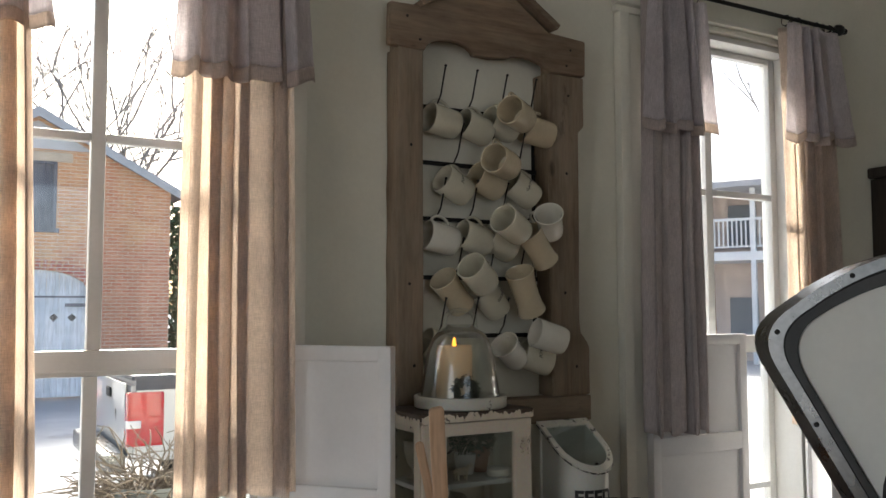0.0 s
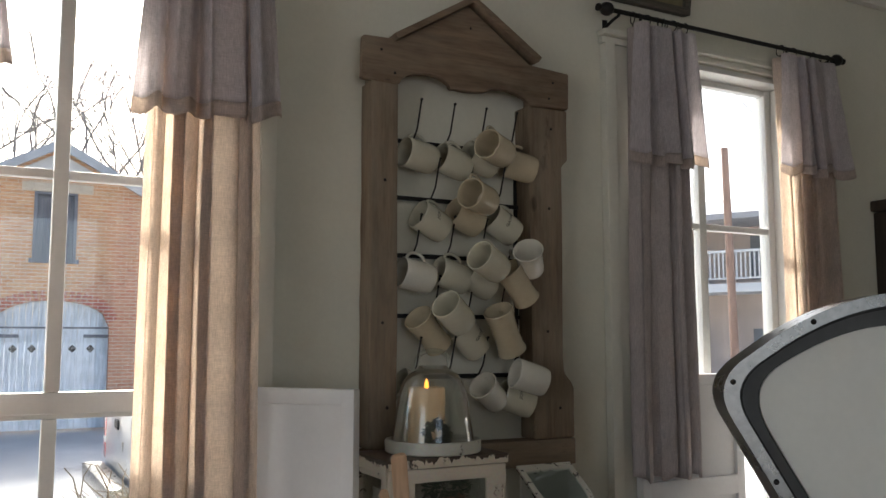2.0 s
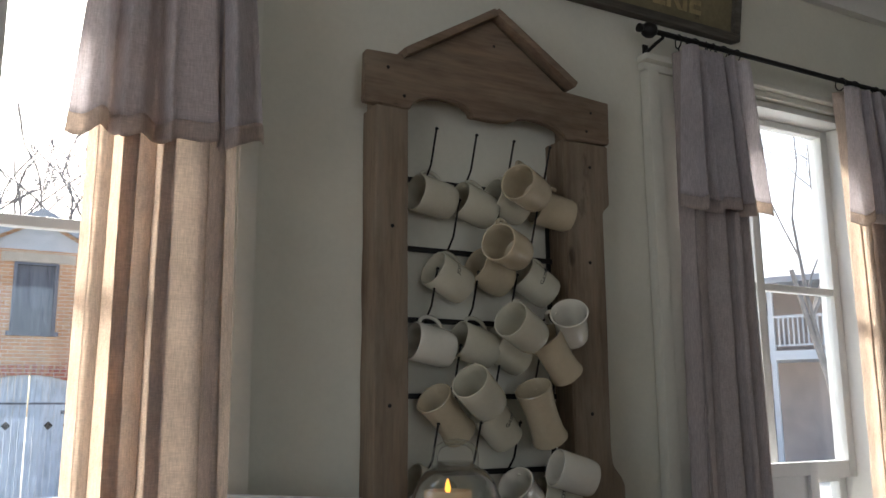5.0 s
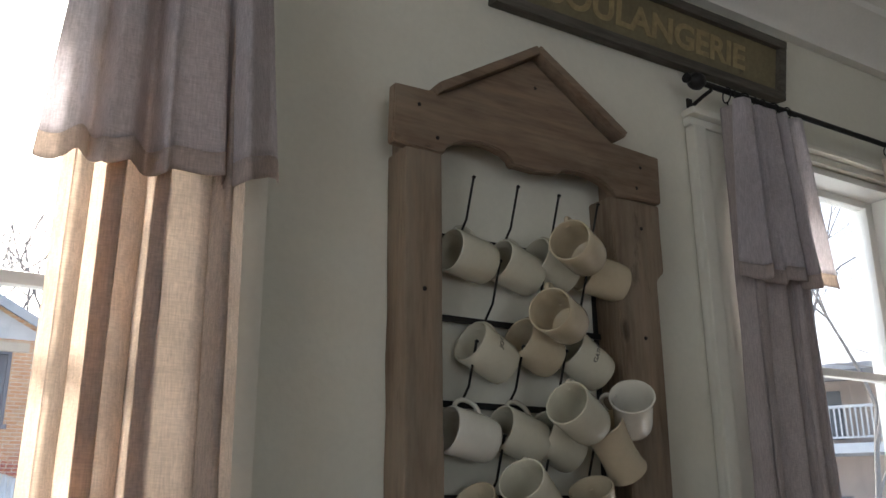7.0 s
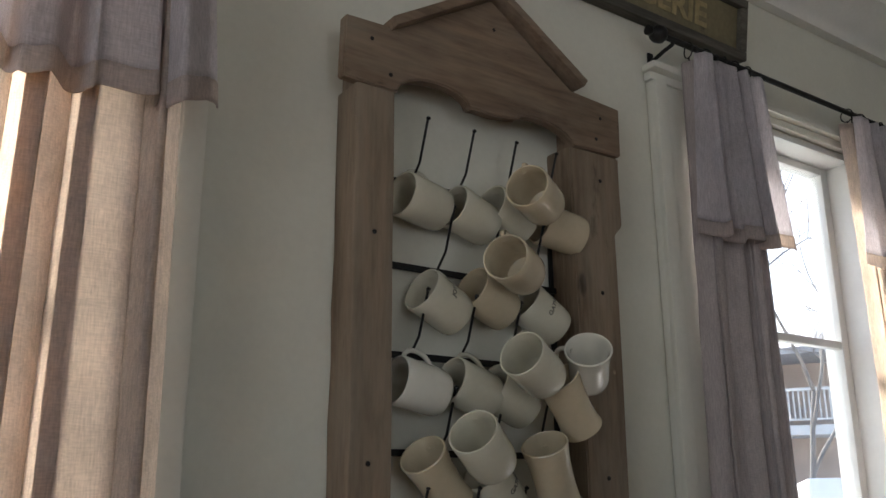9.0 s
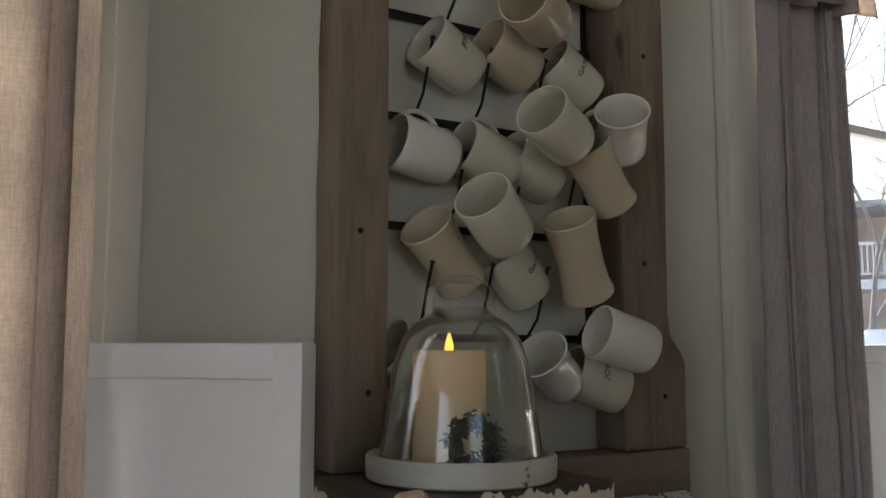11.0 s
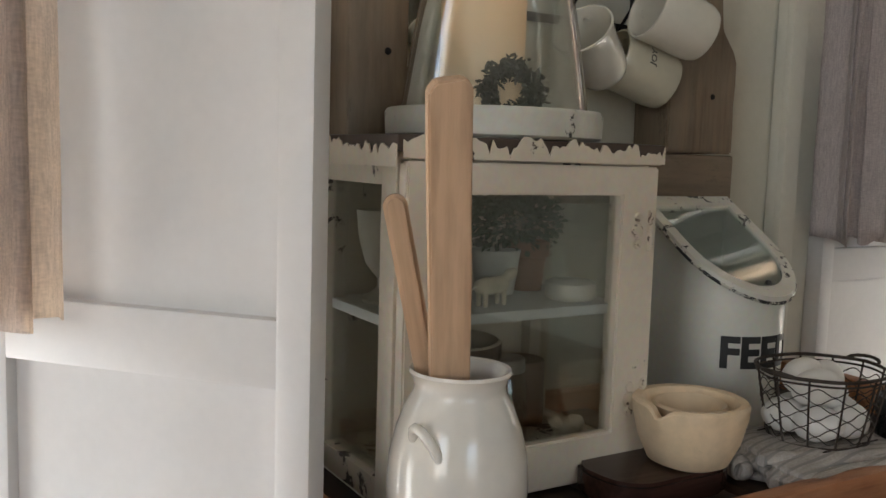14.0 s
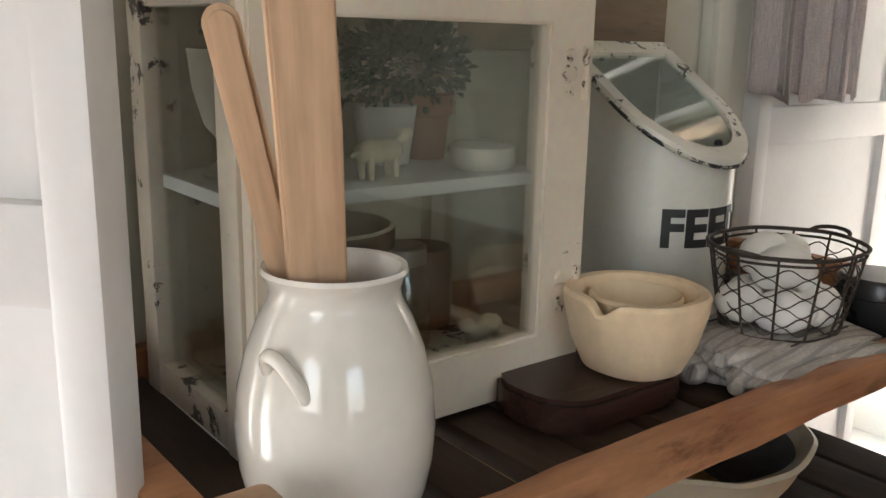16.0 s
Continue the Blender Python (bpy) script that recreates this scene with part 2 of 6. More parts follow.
def cloth(name, color, through=0.35, weave=420.0, tint=(1.0, 0.935, 0.85)):
    m, t, b = nodes_of(name)
    co = coords(t, (1, 1, 0.12))
    n1 = add(t, "ShaderNodeTexNoise", Scale=weave, Detail=3.0)
    n2 = add(t, "ShaderNodeTexNoise", Scale=14.0, Detail=5.0)
    co2 = coords(t, (0.12, 1, 1))
    n4 = add(t, "ShaderNodeTexNoise", Scale=weave, Detail=3.0)
    t.links.new(co, n1.inputs["Vector"])
    t.links.new(coords(t), n2.inputs["Vector"])
    t.links.new(co2, n4.inputs["Vector"])
    c1 = ramp(t, n1.outputs[0], [(0.3, tuple(c * 0.78 for c in color)), (0.7, color)]).outputs[0]
    c2 = ramp(t, n2.outputs[0], [(0.3, (0.85,) * 3), (0.7, (1,) * 3)]).outputs[0]
    c3 = ramp(t, n4.outputs[0], [(0.3, (0.82,) * 3), (0.7, (1,) * 3)]).outputs[0]
    col = mix(t, 1.0, mix(t, 1.0, c1, c2, "MULTIPLY"), c3, "MULTIPLY")
    t.links.new(mix(t, 1.0, col, (0.96, 0.94, 1.0), "MULTIPLY"), b.inputs["Base Color"])
    b.inputs["Roughness"].default_value = 0.95
    b.inputs["Specular IOR Level"].default_value = 0.1
    bump(t, n1.outputs[0], 0.3, 0.0008, b)
    if through:
        tr = t.nodes.new("ShaderNodeBsdfTranslucent")
        t.links.new(mix(t, 1.0, col, tint, "MULTIPLY"), tr.inputs[0])
        mx = t.nodes.new("ShaderNodeMixShader")
        mx.inputs[0].default_value = through
        t.links.new(b.outputs[0], mx.inputs[1])
        t.links.new(tr.outputs[0], mx.inputs[2])
        t.links.new(mx.outputs[0], t.nodes["Material Output"].inputs[0])
    return m


def clear_pane(name, tint=(0.97, 0.98, 0.97), gloss=1.0, power=4.5, rough=0.03, strength=0.7):
    m, t, b = nodes_of(name)
    t.nodes.remove(b)
    tr = t.nodes.new("ShaderNodeBsdfTransparent")
    tr.inputs[0].default_value = (*tint, 1)
    gl = t.nodes.new("ShaderNodeBsdfGlossy")
    gl.inputs["Roughness"].default_value = rough
    fr = add(t, "ShaderNodeLayerWeight", Blend=0.5)
    pw = t.nodes.new("ShaderNodeMath")
    pw.operation = "POWER"
    pw.inputs[1].default_value = power
    t.links.new(fr.outputs["Facing"], pw.inputs[0])
    k = t.nodes.new("ShaderNodeMath")
    k.operation = "MULTIPLY_ADD"
    k.inputs[1].default_value, k.inputs[2].default_value = strength, 0.035 * gloss
    t.links.new(pw.outputs[0], k.inputs[0])
    mx = t.nodes.new("ShaderNodeMixShader")
    t.links.new(k.outputs[0], mx.inputs[0])
    t.links.new(tr.outputs[0], mx.inputs[1])
    t.links.new(gl.outputs[0], mx.inputs[2])
    t.links.new(mx.outputs[0], t.nodes["Material Output"].inputs[0])
    return m


def brickwork(name, c1, c2, mortar, red1, red2):
    """Courses of brick that change from one burn to another in broad patches, with pale worn and limey places."""
    m, t, b = nodes_of(name)
    co = coords(t, (1, 1, 1), (radians(90), 0, 0))
    outs = []
    for p, q in ((c1, c2), (red1, red2)):
        k = add(t, "ShaderNodeTexBrick", Scale=1.0, Mortar_Size=0.009, Mortar_Smooth=0.3, Bias=-0.1, Brick_Width=0.22, Row_Height=0.075)
        k.inputs["Color1"].default_value, k.inputs["Color2"].default_value, k.inputs["Mortar"].default_value = (*p, 1), (*q, 1), (*mortar, 1)
        t.links.new(co, k.inputs["Vector"])
        outs.append(k)
    n = add(t, "ShaderNodeTexNoise", Scale=0.45, Detail=6.0, Roughness=0.65)
    n2 = add(t, "ShaderNodeTexNoise", Scale=2.4, Detail=8.0, Roughness=0.75)
    n3 = add(t, "ShaderNodeTexNoise", Scale=30.0, Detail=3.0)
    for k in (n, n2, n3):
        t.links.new(coords(t), k.inputs["Vector"])
    # the older red courses lie low in the wall and reach up towards one corner
    sep = t.nodes.new("ShaderNodeSeparateXYZ")
    t.links.new(coords(t), sep.inputs[0])
    up = t.nodes.new("ShaderNodeMath")
    up.operation = "MULTIPLY_ADD"
    up.inputs[1].default_value, up.inputs[2].default_value = -0.075, 0.21
    t.links.new(sep.outputs["Z"], up.inputs[0])
    side_ = t.nodes.new("ShaderNodeMath")
    side_.operation = "MULTIPLY_ADD"
    side_.inputs[1].default_value = 0.05
    t.links.new(sep.outputs["X"], side_.inputs[0])
    t.links.new(up.outputs[0], side_.inputs[2])
    tot = t.nodes.new("ShaderNodeMath")
    t.links.new(side_.outputs[0], tot.inputs[0])
    t.links.new(n.outputs[0], tot.inputs[1])
    col = mix(t, ramp(t, tot.outputs[0], [(0.42, (0, 0, 0)), (0.56, (1, 1, 1))]).outputs[0], outs[0].outputs[0], outs[1].outputs[0])
    col = mix(t, 1.0, col, ramp(t, n2.outputs[0], [(0.3, (0.84,) * 3), (0.65, (1.12,) * 3)]).outputs[0], "MULTIPLY")
    col = mix(t, 1.0, col, ramp(t, n3.outputs[0], [(0.3, (0.88,) * 3), (0.7, (1.08,) * 3)]).outputs[0], "MULTIPLY")
    col = mix(t, ramp(t, n2.outputs[0], [(0.64, (0, 0, 0)), (0.72, (0.7, 0.7, 0.7))]).outputs[0], col, (0.55, 0.47, 0.38))
    t.links.new(col, b.inputs["Base Color"])
    b.inputs["Roughness"].default_value = 0.9
    bump(t, outs[0].outputs["Fac"], 0.6, -0.02, b)
    return m


WALL = plain("wall_paint", (0.65, 0.635, 0.545), 0.85, var=0.05, scale=3, relief=0.2, depth=0.002)
CEIL = plain("ceiling_paint", (0.72, 0.71, 0.66), 0.9, var=0.05, scale=3)
CASING = plain("casing_paint", (0.655, 0.64, 0.56), 0.75, var=0.05, scale=5)
TRIM = plain("white_gloss_paint", (0.68, 0.68, 0.65), 0.35, var=0.05, scale=6, relief=0.12)
SHUT = plain("shutter_paint", (0.66, 0.645, 0.63), 0.42, var=0.04, scale=7, relief=0.15)
FLOOR = wood("floor_boards", (0.12, 0.07, 0.04), (0.28, 0.17, 0.1), "x", 0.5)
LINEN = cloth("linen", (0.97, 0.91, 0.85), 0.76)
# Added backing cloth that blocks daylight, so one curtain stays dark.
LIGHTSTOP = cloth("light_stop_cloth", (0.62, 0.57, 0.52), 0.1)
HEM = cloth("linen_hem", (0.82, 0.76, 0.71), 0.58)
# Darker, less translucent copy of the linen, for the curtain kept from glowing.
DRAPE = cloth("linen_unlit", (0.72, 0.66, 0.61), 0.28)
VALANCE = cloth("linen_doubled", (0.92, 0.89, 0.88), 0.6, tint=(0.99, 0.97, 0.97))
IRON = plain("black_iron", (0.022, 0.021, 0.02), 0.5, 0.6, var=0.3, scale=30, relief=0.3)
OLDWOOD = wood("weathered_pine", (0.15, 0.108, 0.07), (0.3, 0.22, 0.147), "z", 0.75, 5, 0.6, worn=(0.26, 0.215, 0.16))
OLDWOODX = wood("weathered_pine_cross", (0.15, 0.105, 0.068), (0.29, 0.205, 0.137), "x", 0.75, 5, 0.6, worn=(0.25, 0.2, 0.145))
CREAM = plain("cream_glaze", (0.58, 0.55, 0.435), 0.16, var=0.05, scale=9, relief=0.06, Coat_Weight=0.5)
IVORY = plain("ivory_glaze", (0.535, 0.46, 0.325), 0.16, var=0.06, scale=9, relief=0.06, Coat_Weight=0.5)
WHITEGLAZE = plain("white_glaze", (0.69, 0.665, 0.58), 0.14, var=0.04, scale=9, relief=0.06, Coat_Weight=0.5)
INK = plain("black_lettering", (0.03, 0.03, 0.03), 0.5, var=0.1)
FADEDINK = plain("fired_lettering", (0.075, 0.072, 0.065), 0.4, var=0.1)
PANE = clear_pane("window_pane")
OLDPANE = clear_pane("cabinet_pane", (0.92, 0.935, 0.91), 3.6)
GLASS = clear_pane("blown_glass", (0.96, 0.975, 0.96), 0.6, 1.35, 0.004, 1.0)
CHIPPY = chipped("flaking_cream_paint", (0.7, 0.61, 0.48), (0.05, 0.035, 0.028), 0.592, 16)
CHIPPYSIDE = chipped("flaked_side_paint", (0.66, 0.58, 0.46), (0.06, 0.045, 0.035), 0.585, 15)
CHIPPYDOOR = chipped("smoother_cream_paint", (0.7, 0.61, 0.49), (0.06, 0.042, 0.032), 0.655, 22)
CHIPPYTOP = chipped("worn_top_paint", (0.62, 0.57, 0.46), (0.07, 0.045, 0.032), 0.36, 9)
ENAMEL = chipped("chipped_enamel", (0.78, 0.765, 0.69), (0.02, 0.02, 0.02), 0.69, 11, 0.25)
ENAMELEDGE = chipped("chipped_enamel_edge", (0.76, 0.745, 0.67), (0.02, 0.02, 0.02), 0.585, 30, 0.3)

# ---- the room ----
NY = 2.16            # room face of the window wall
WALL_T = 0.15
WIN = (0.31, 2.37)   # middles of the two windows
HALF, SILL, HEAD = 0.38, 0.22, 2.42
GROUND = -0.42

room_x0, room_x1, room_y0 = -2.7, 4.3, -3.3
CEILING = 2.93

wall_n = bmesh.new()
edges_x = [room_x0, WIN[0] - HALF, WIN[0] + HALF, WIN[1] - HALF, WIN[1] + HALF, room_x1]
for i in range(0, 5, 2):
    box(edges_x[i], edges_x[i + 1], NY, NY + WALL_T, GROUND, CEILING, bm=wall_n)
for c in WIN:
    box(c - HALF, c + HALF, NY, NY + WALL_T, GROUND, SILL, bm=wall_n)
    box(c - HALF, c + HALF, NY, NY + WALL_T, HEAD, CEILING, bm=wall_n)
tagged(part("wall_north", wall_n, WALL, smooth=0), "off-white plaster wall with two tall windows", "wall", kind="structure")
wall_e = tagged(part("wall_east", box(room_x1, room_x1 + 0.2, room_y0, NY + WALL_T, GROUND, CEILING), WALL, smooth=0), "plain off-white plaster wall", "wall", kind="structure")


def wall_with_hole(name, along, fixed, thick, a0, a1, h0, h1):
    bm = bmesh.new()
    lo, hi = (room_y0, NY + WALL_T) if along == "y" else (room_x0, room_x1)
    for s0, s1, z0, z1 in ((lo, a0, GROUND, CEILING), (a1, hi, GROUND, CEILING), (a0, a1, GROUND, h0), (a0, a1, h1, CEILING)):
        if along == "y":
            box(fixed - thick, fixed, s0, s1, z0, z1, bm=bm)
        else:
            box(s0, s1, fixed - thick, fixed, z0, z1, bm=bm)
    return tagged(part(name, bm, WALL, smooth=0), "plain off-white plaster wall with an assumed window opening", "wall", kind="structure")


# Unseen openings, added to hold the two area lamps.
wall_with_hole("wall_west", "y", room_x0, 0.2, -1.25, 0.45, 0.7, 2.5)
wall_with_hole("wall_south", "x", room_y0, 0.2, -0.65, 1.05, 0.7, 2.5)
tagged(part("floor", box(room_x0 - 0.2, room_x1 + 0.2, room_y0 - 0.2, NY + WALL_T, -0.1, 0.0), FLOOR, smooth=0), "dark wooden board floor", "floor", kind="structure")
tagged(part("ceiling", box(room_x0 - 0.2, room_x1 + 0.2, room_y0 - 0.2, NY + WALL_T, CEILING, CEILING + 0.15), CEIL, smooth=0), "off-white painted ceiling", "ceiling", kind="structure")
crown = prism([(NY - 0.002, 2.80), (NY - 0.03, 2.80), (NY - 0.035, 2.825), (NY - 0.05, 2.835), (NY - 0.075, 2.865), (NY - 0.12, 2.89), (NY - 0.135, 2.895), (NY - 0.14, 2.915), (NY - 0.19, 2.918), (NY - 0.19, CEILING - 0.001), (NY - 0.002, CEILING - 0.001)], room_x0 + 0.01, room_x1 - 0.01, "x")
tagged(part("crown_moulding", crown, CEIL, smooth=50), "off-white stepped crown moulding under the ceiling", "moulding", kind="structure")
base = prism([(NY - 0.002, 0.002), (NY - 0.022, 0.002), (NY - 0.022, 0.15), (NY - 0.012, 0.17), (NY - 0.002, 0.17)], 0.83, 1.84, "x")
tagged(part("baseboard", base, TRIM), "white painted baseboard", "baseboard", kind="structure")


def window(name, c):
    w = thing(name, Matrix.Translation((c, NY, SILL)), "white painted tall window with divided panes", "window", kind="structure")
    L, R = c - HALF, c + HALF
    cas = bmesh.new()
    for x0, x1 in ((L - 0.115, L - 0.004), (R + 0.004, R + 0.115)):
        box(x0, x1, NY - 0.024, NY - 0.003, SILL - 0.05, HEAD + 0.002, 0.004, cas)
        xm = x0 + 0.02 if x0 < c else x1 - 0.02
        box(xm - 0.02, xm + 0.02, NY - 0.036, NY - 0.022, SILL - 0.05, HEAD + 0.002, 0.004, cas)
    wpart("casing", cas, CASING, w)
    head = box(L - 0.12, R + 0.12, NY - 0.026, NY - 0.003, HEAD + 0.004, HEAD + 0.026, 0.004)
    box(L - 0.125, R + 0.125, NY - 0.045, NY - 0.003, HEAD + 0.027, HEAD + 0.046, 0.006, head)
    wpart("head_casing", head, CASING, w)
    jam = bmesh.new()
    for x0, x1 in ((L + 0.001, L + 0.018), (R - 0.018, R - 0.001)):
        box(x0, x1, NY - 0.01, NY + WALL_T - 0.01, SILL + 0.002, HEAD - 0.002, 0.002, jam)
    box(L + 0.019, R - 0.019, NY - 0.01, NY + WALL_T - 0.01, HEAD - 0.02, HEAD - 0.002, 0.002, jam)
    wpart("jamb", jam, TRIM, w)
    wpart("window_sill", box(L + 0.019, R - 0.019, NY - 0.03, NY + WALL_T + 0.03, SILL + 0.002, SILL + 0.03, 0.004), TRIM, w)

    def sash(z0, z1, y, rail_bottom, rail_top, muntins):
        s = bmesh.new()
        x0, x1 = L + 0.02, R - 0.02
        for a, b in ((x0, x0 + 0.032), (x1 - 0.032, x1)):
            box(a, b, y, y + 0.035, z0, z1, 0.003, s)
        box(x0 + 0.033, x1 - 0.033, y, y + 0.035, z0, z0 + rail_bottom, 0.003, s)
        box(x0 + 0.033, x1 - 0.033, y, y + 0.035, z1 - rail_top, z1, 0.003, s)
        box(c - 0.017, c + 0.017, y - 0.002, y + 0.03, z0 + rail_bottom, z1 - rail_top, 0.005, s)
        for zm in muntins:
            box(x0 + 0.033, c - 0.018, y, y + 0.028, zm - 0.011, zm + 0.011, 0.004, s)
            box(c + 0.018, x1 - 0.033, y, y + 0.028, zm - 0.011, zm + 0.011, 0.004, s)
        sa = wpart("sash", s, TRIM, w)
        stops = [z0 + rail_bottom] + list(muntins) + [z1 - rail_top]
        for za, zb in zip(stops, stops[1:]):
            for xa, xb in ((x0 + 0.025, c), (c, x1 - 0.025)):
                p = wpart("pane", box(xa, xb, y + 0.014, y + 0.017, za, zb), PANE, sa, smooth=0)
                p.visible_shadow = False

    sash(1.305, HEAD - 0.021, NY + 0.065, 0.05, 0.022, (1.868,))
    sash(SILL + 0.031, 1.335, NY + 0.105, 0.09, 0.045, (0.80,))
    return w


window("window_1", WIN[0])
window("window_2", WIN[1])


def shutter(hinge, free, z0=0.24, z1=1.366, label=""):
    h, f = Vector((*hinge, 0)), Vector((*free, 0))
    width = (f - h).length
    ang = math.degrees(math.atan2(f.y - h.y, f.x - h.x))
    s = thing("window_shutter", pose(h.x, h.y, z0, 0, 0, ang), label, "shutter", "interior window shutters")
    H = z1 - z0
    st, mid = 0.033, 1.009 - z0
    fr = bmesh.new()
    for a, b in ((0, st), (width - st, width)):
        box(a, b, -0.016, 0.016, 0, H, 0.004, fr)
    for a, b in ((0, 0.09), (mid - 0.03, mid + 0.03), (H - 0.036, H)):
        box(st - 0.004, width - st + 0.004, -0.0153, 0.0153, a, b, 0.004, fr)
    part("frame", fr, SHUT, s)
    for a, b in ((0.09, mid - 0.03), (mid + 0.03, H - 0.036)):
        pn = box(st - 0.006, width - st + 0.006, -0.003, 0.003, a - 0.006, b + 0.006)
        part("panel", pn, SHUT, s)
    for z in (0.2, H - 0.2):
        part("hinge", tube([(-0.005, -0.012, z - 0.03), (-0.005, -0.012, z + 0.03)], 0.005, 10), IRON, s)
    return s


shutter((0.676, 2.077), (0.905, 1.82), label="white painted shutter with recessed panels, swung into the room")
shutter((1.968, 2.119), (2.395, 2.112), label="white painted shutter with recessed panels, almost closed")
shutter((2.735, 2.118), (2.50, 1.84), label="white painted shutter with recessed panels, swung open")


# ---- curtains ----
def curtain(x0, x1, lo0, lo1, zb, vz, y=2.065, folds=5, seed=0, label="", top=2.47, swing=0.0, bunch=0.0, unlit=False):
    """A linen panel with a doubled-over flap that ends at vz; x0..x1 at the rod, lo0..lo1 at the foot."""
    c = thing("curtain", Matrix.Translation(((x0 + x1) / 2, y, zb)), label, "curtain", "linen curtains")
    rnd = random.Random(seed)
    ph = [rnd.uniform(0, 6.28) for _ in range(6)]

    def phase(u, v):
        w = u + 0.055 * math.sin(6.28 * 1.3 * u + ph[1]) + 0.03 * math.sin(6.28 * 2.9 * u + ph[2]) + 0.012 * math.sin(3 * v + ph[3])
        return w * folds * 2 * math.pi

    def fold(u, v, amp):
        s = phase(u, v)
        k = math.sin(s + ph[0])
        k = math.copysign(abs(k) ** 0.8, k)
        amp = amp * (0.75 + 0.45 * math.sin(6.28 * 1.7 * u + ph[4]))
        return amp * (k + 0.3 * math.sin(1.9 * s + ph[5] + 1.5 * v)) + 0.007 * math.sin(4 * v + ph[3] + 3 * u) + 0.0025 * noise.noise((9 * u, 14 * v, seed))

    def lap(u, v):
        """Cloth doubled back on itself at the folds."""
        edge = min(1.0, 6 * u, 6 * (1 - u))
        edge *= 1 + bunch * max(0.0, u - 0.45) / 0.55
        return edge * 0.24 * (x1 - x0) / folds * (1 + 0.5 * math.sin(7 * u + ph[2])) * math.sin(2 * (phase(u, v) + ph[0]) + 0.6)

    def body(u, v):
        a, b = x0 + (lo0 - x0) * v ** 0.8, x1 + (lo1 - x1) * v ** 0.8
        x = a + (b - a) * u + lap(u, v)
        zz = top + (zb - top) * v + (0.008 * math.sin(u * folds * 6.28 + ph[5]) if v > 0.99 else 0)
        return (x, y + 0.012 + fold(u, v, 0.021 + 0.008 * v) - swing * u ** 1.6 * v, zz)

    wpart("panel", grid(body, 150, 60), DRAPE if unlit else LINEN, c, thick=0.0015, smooth=80)

    # Added layer behind the panel, only to hold off the window's light.
    if unlit:
        wpart("light_stop", grid(lambda u, v: (lambda p: (p[0], p[1] + 0.009, p[2] + 0.012 * v))(body(0.015 + 0.97 * u, v)), 110, 40), LIGHTSTOP, c, thick=0.0015, smooth=80)

    def flap(u, v):
        w = 0.012 + 0.032 * v
        a, b = x0 + (lo0 - x0) * 0.35 * v - w * 0.75, x1 + (lo1 - x1) * 0.35 * v + w * 0.9
        x = a + (b - a) * u + 0.01 * math.sin(u * folds * 6.28 + ph[4]) * v
        z = top + 0.004 + (vz - top) * v + 0.011 * v * math.sin(phase(u, 0.6) + ph[0] + 0.8) + (0.006 * math.sin(u * folds * 4.1 + ph[5]) * v + 0.012 * (u - 0.5) * v)
        return (x, y - 0.022 - 0.012 * v + fold(u, 0.3 * v + 0.4, 0.012 + 0.019 * v), z)

    fl = wpart("valance_flap", grid(lambda u, v: flap(u, 0.925 * v), 150, 30), VALANCE, c, thick=0.0015, smooth=80)
    wpart("hem", grid(lambda u, v: flap(u, 0.925 + 0.075 * v), 150, 4), HEM, fl, "darker doubled hem band", thick=0.003, smooth=80)


def rod(x0, x1, z, y, rings):
    r = thing("curtain_rod", Matrix.Translation((x0, y, z)), "black iron curtain rod with ball ends and rings", "curtain rod")
    wpart("pole", tube([(x0, y, z), (x1, y, z)], 0.0075, 12), IRON, r)
    for xe, s in ((x0, -1), (x1, 1)):
        prof = [(0.0, -0.024), (0.011, -0.022), (0.02, -0.012), (0.022, 0), (0.019, 0.012), (0.011, 0.02), (0.009, 0.024), (0.012, 0.028), (0.012, 0.036), (0.0, 0.036)]
        wpart("finial", lathe(prof, 20, Matrix.Translation((xe + s * 0.014, y, z)) @ Matrix.Rotation(radians(-90 * s), 4, "Y") @ Matrix.Rotation(radians(180), 4, "X")), IRON, r)
        xb = xe - s * 0.035
        bk = tube([(xb, y, z + 0.004), (xb, y, z - 0.012), (xb, y + 0.03, z - 0.018), (xb, NY - 0.006, z - 0.03)], 0.005, 8)
        box(xb - 0.009, xb + 0.009, NY - 0.007, NY - 0.001, z - 0.06, z - 0.005, 0.002, bk)
        wpart("bracket", bk, IRON, r)
    for k, xr in enumerate(rings):
        a = radians(20 + 35 * math.sin(k * 2.3))
        loop = [(xr + 0.019 * math.sin(t) * math.sin(a), y + 0.019 * math.sin(t) * math.cos(a), z - 0.011 + 0.019 * math.cos(t)) for t in [i * 2 * math.pi / 18 for i in range(18)]]
        g = tube(loop, 0.0018, 6, closed=True)
        tube([(xr, y, z - 0.029), (xr, y, z - 0.038), (xr + 0.004, y - 0.004, z - 0.046)], 0.002, 6, g)
        wpart("ring", g, IRON, r)


rod(-0.24, 0.845, 2.53, 2.085, [-0.20, -0.16, -0.12, -0.07, -0.02, 0.03, 0.10, 0.5, 0.55, 0.6, 0.65, 0.7, 0.75])
rod(1.864, 2.918, 2.512, 2.085, [1.955, 1.985, 2.01, 2.06, 2.085, 2.12, 2.15, 2.175, 2.63, 2.66, 2.69, 2.80, 2.84, 2.87])
curtain(-0.22, 0.125, -0.2, 0.18, 1.02, 2.05, folds=3.8, seed=3, label="tan linen curtain with a doubled top flap, lit from behind")
curtain(0.475, 0.725, 0.458, 0.728, 1.024, 1.985, folds=3.6, seed=5, swing=0.068, y=2.012, bunch=1.2, label="tan linen curtain with a doubled top flap, lit from behind")
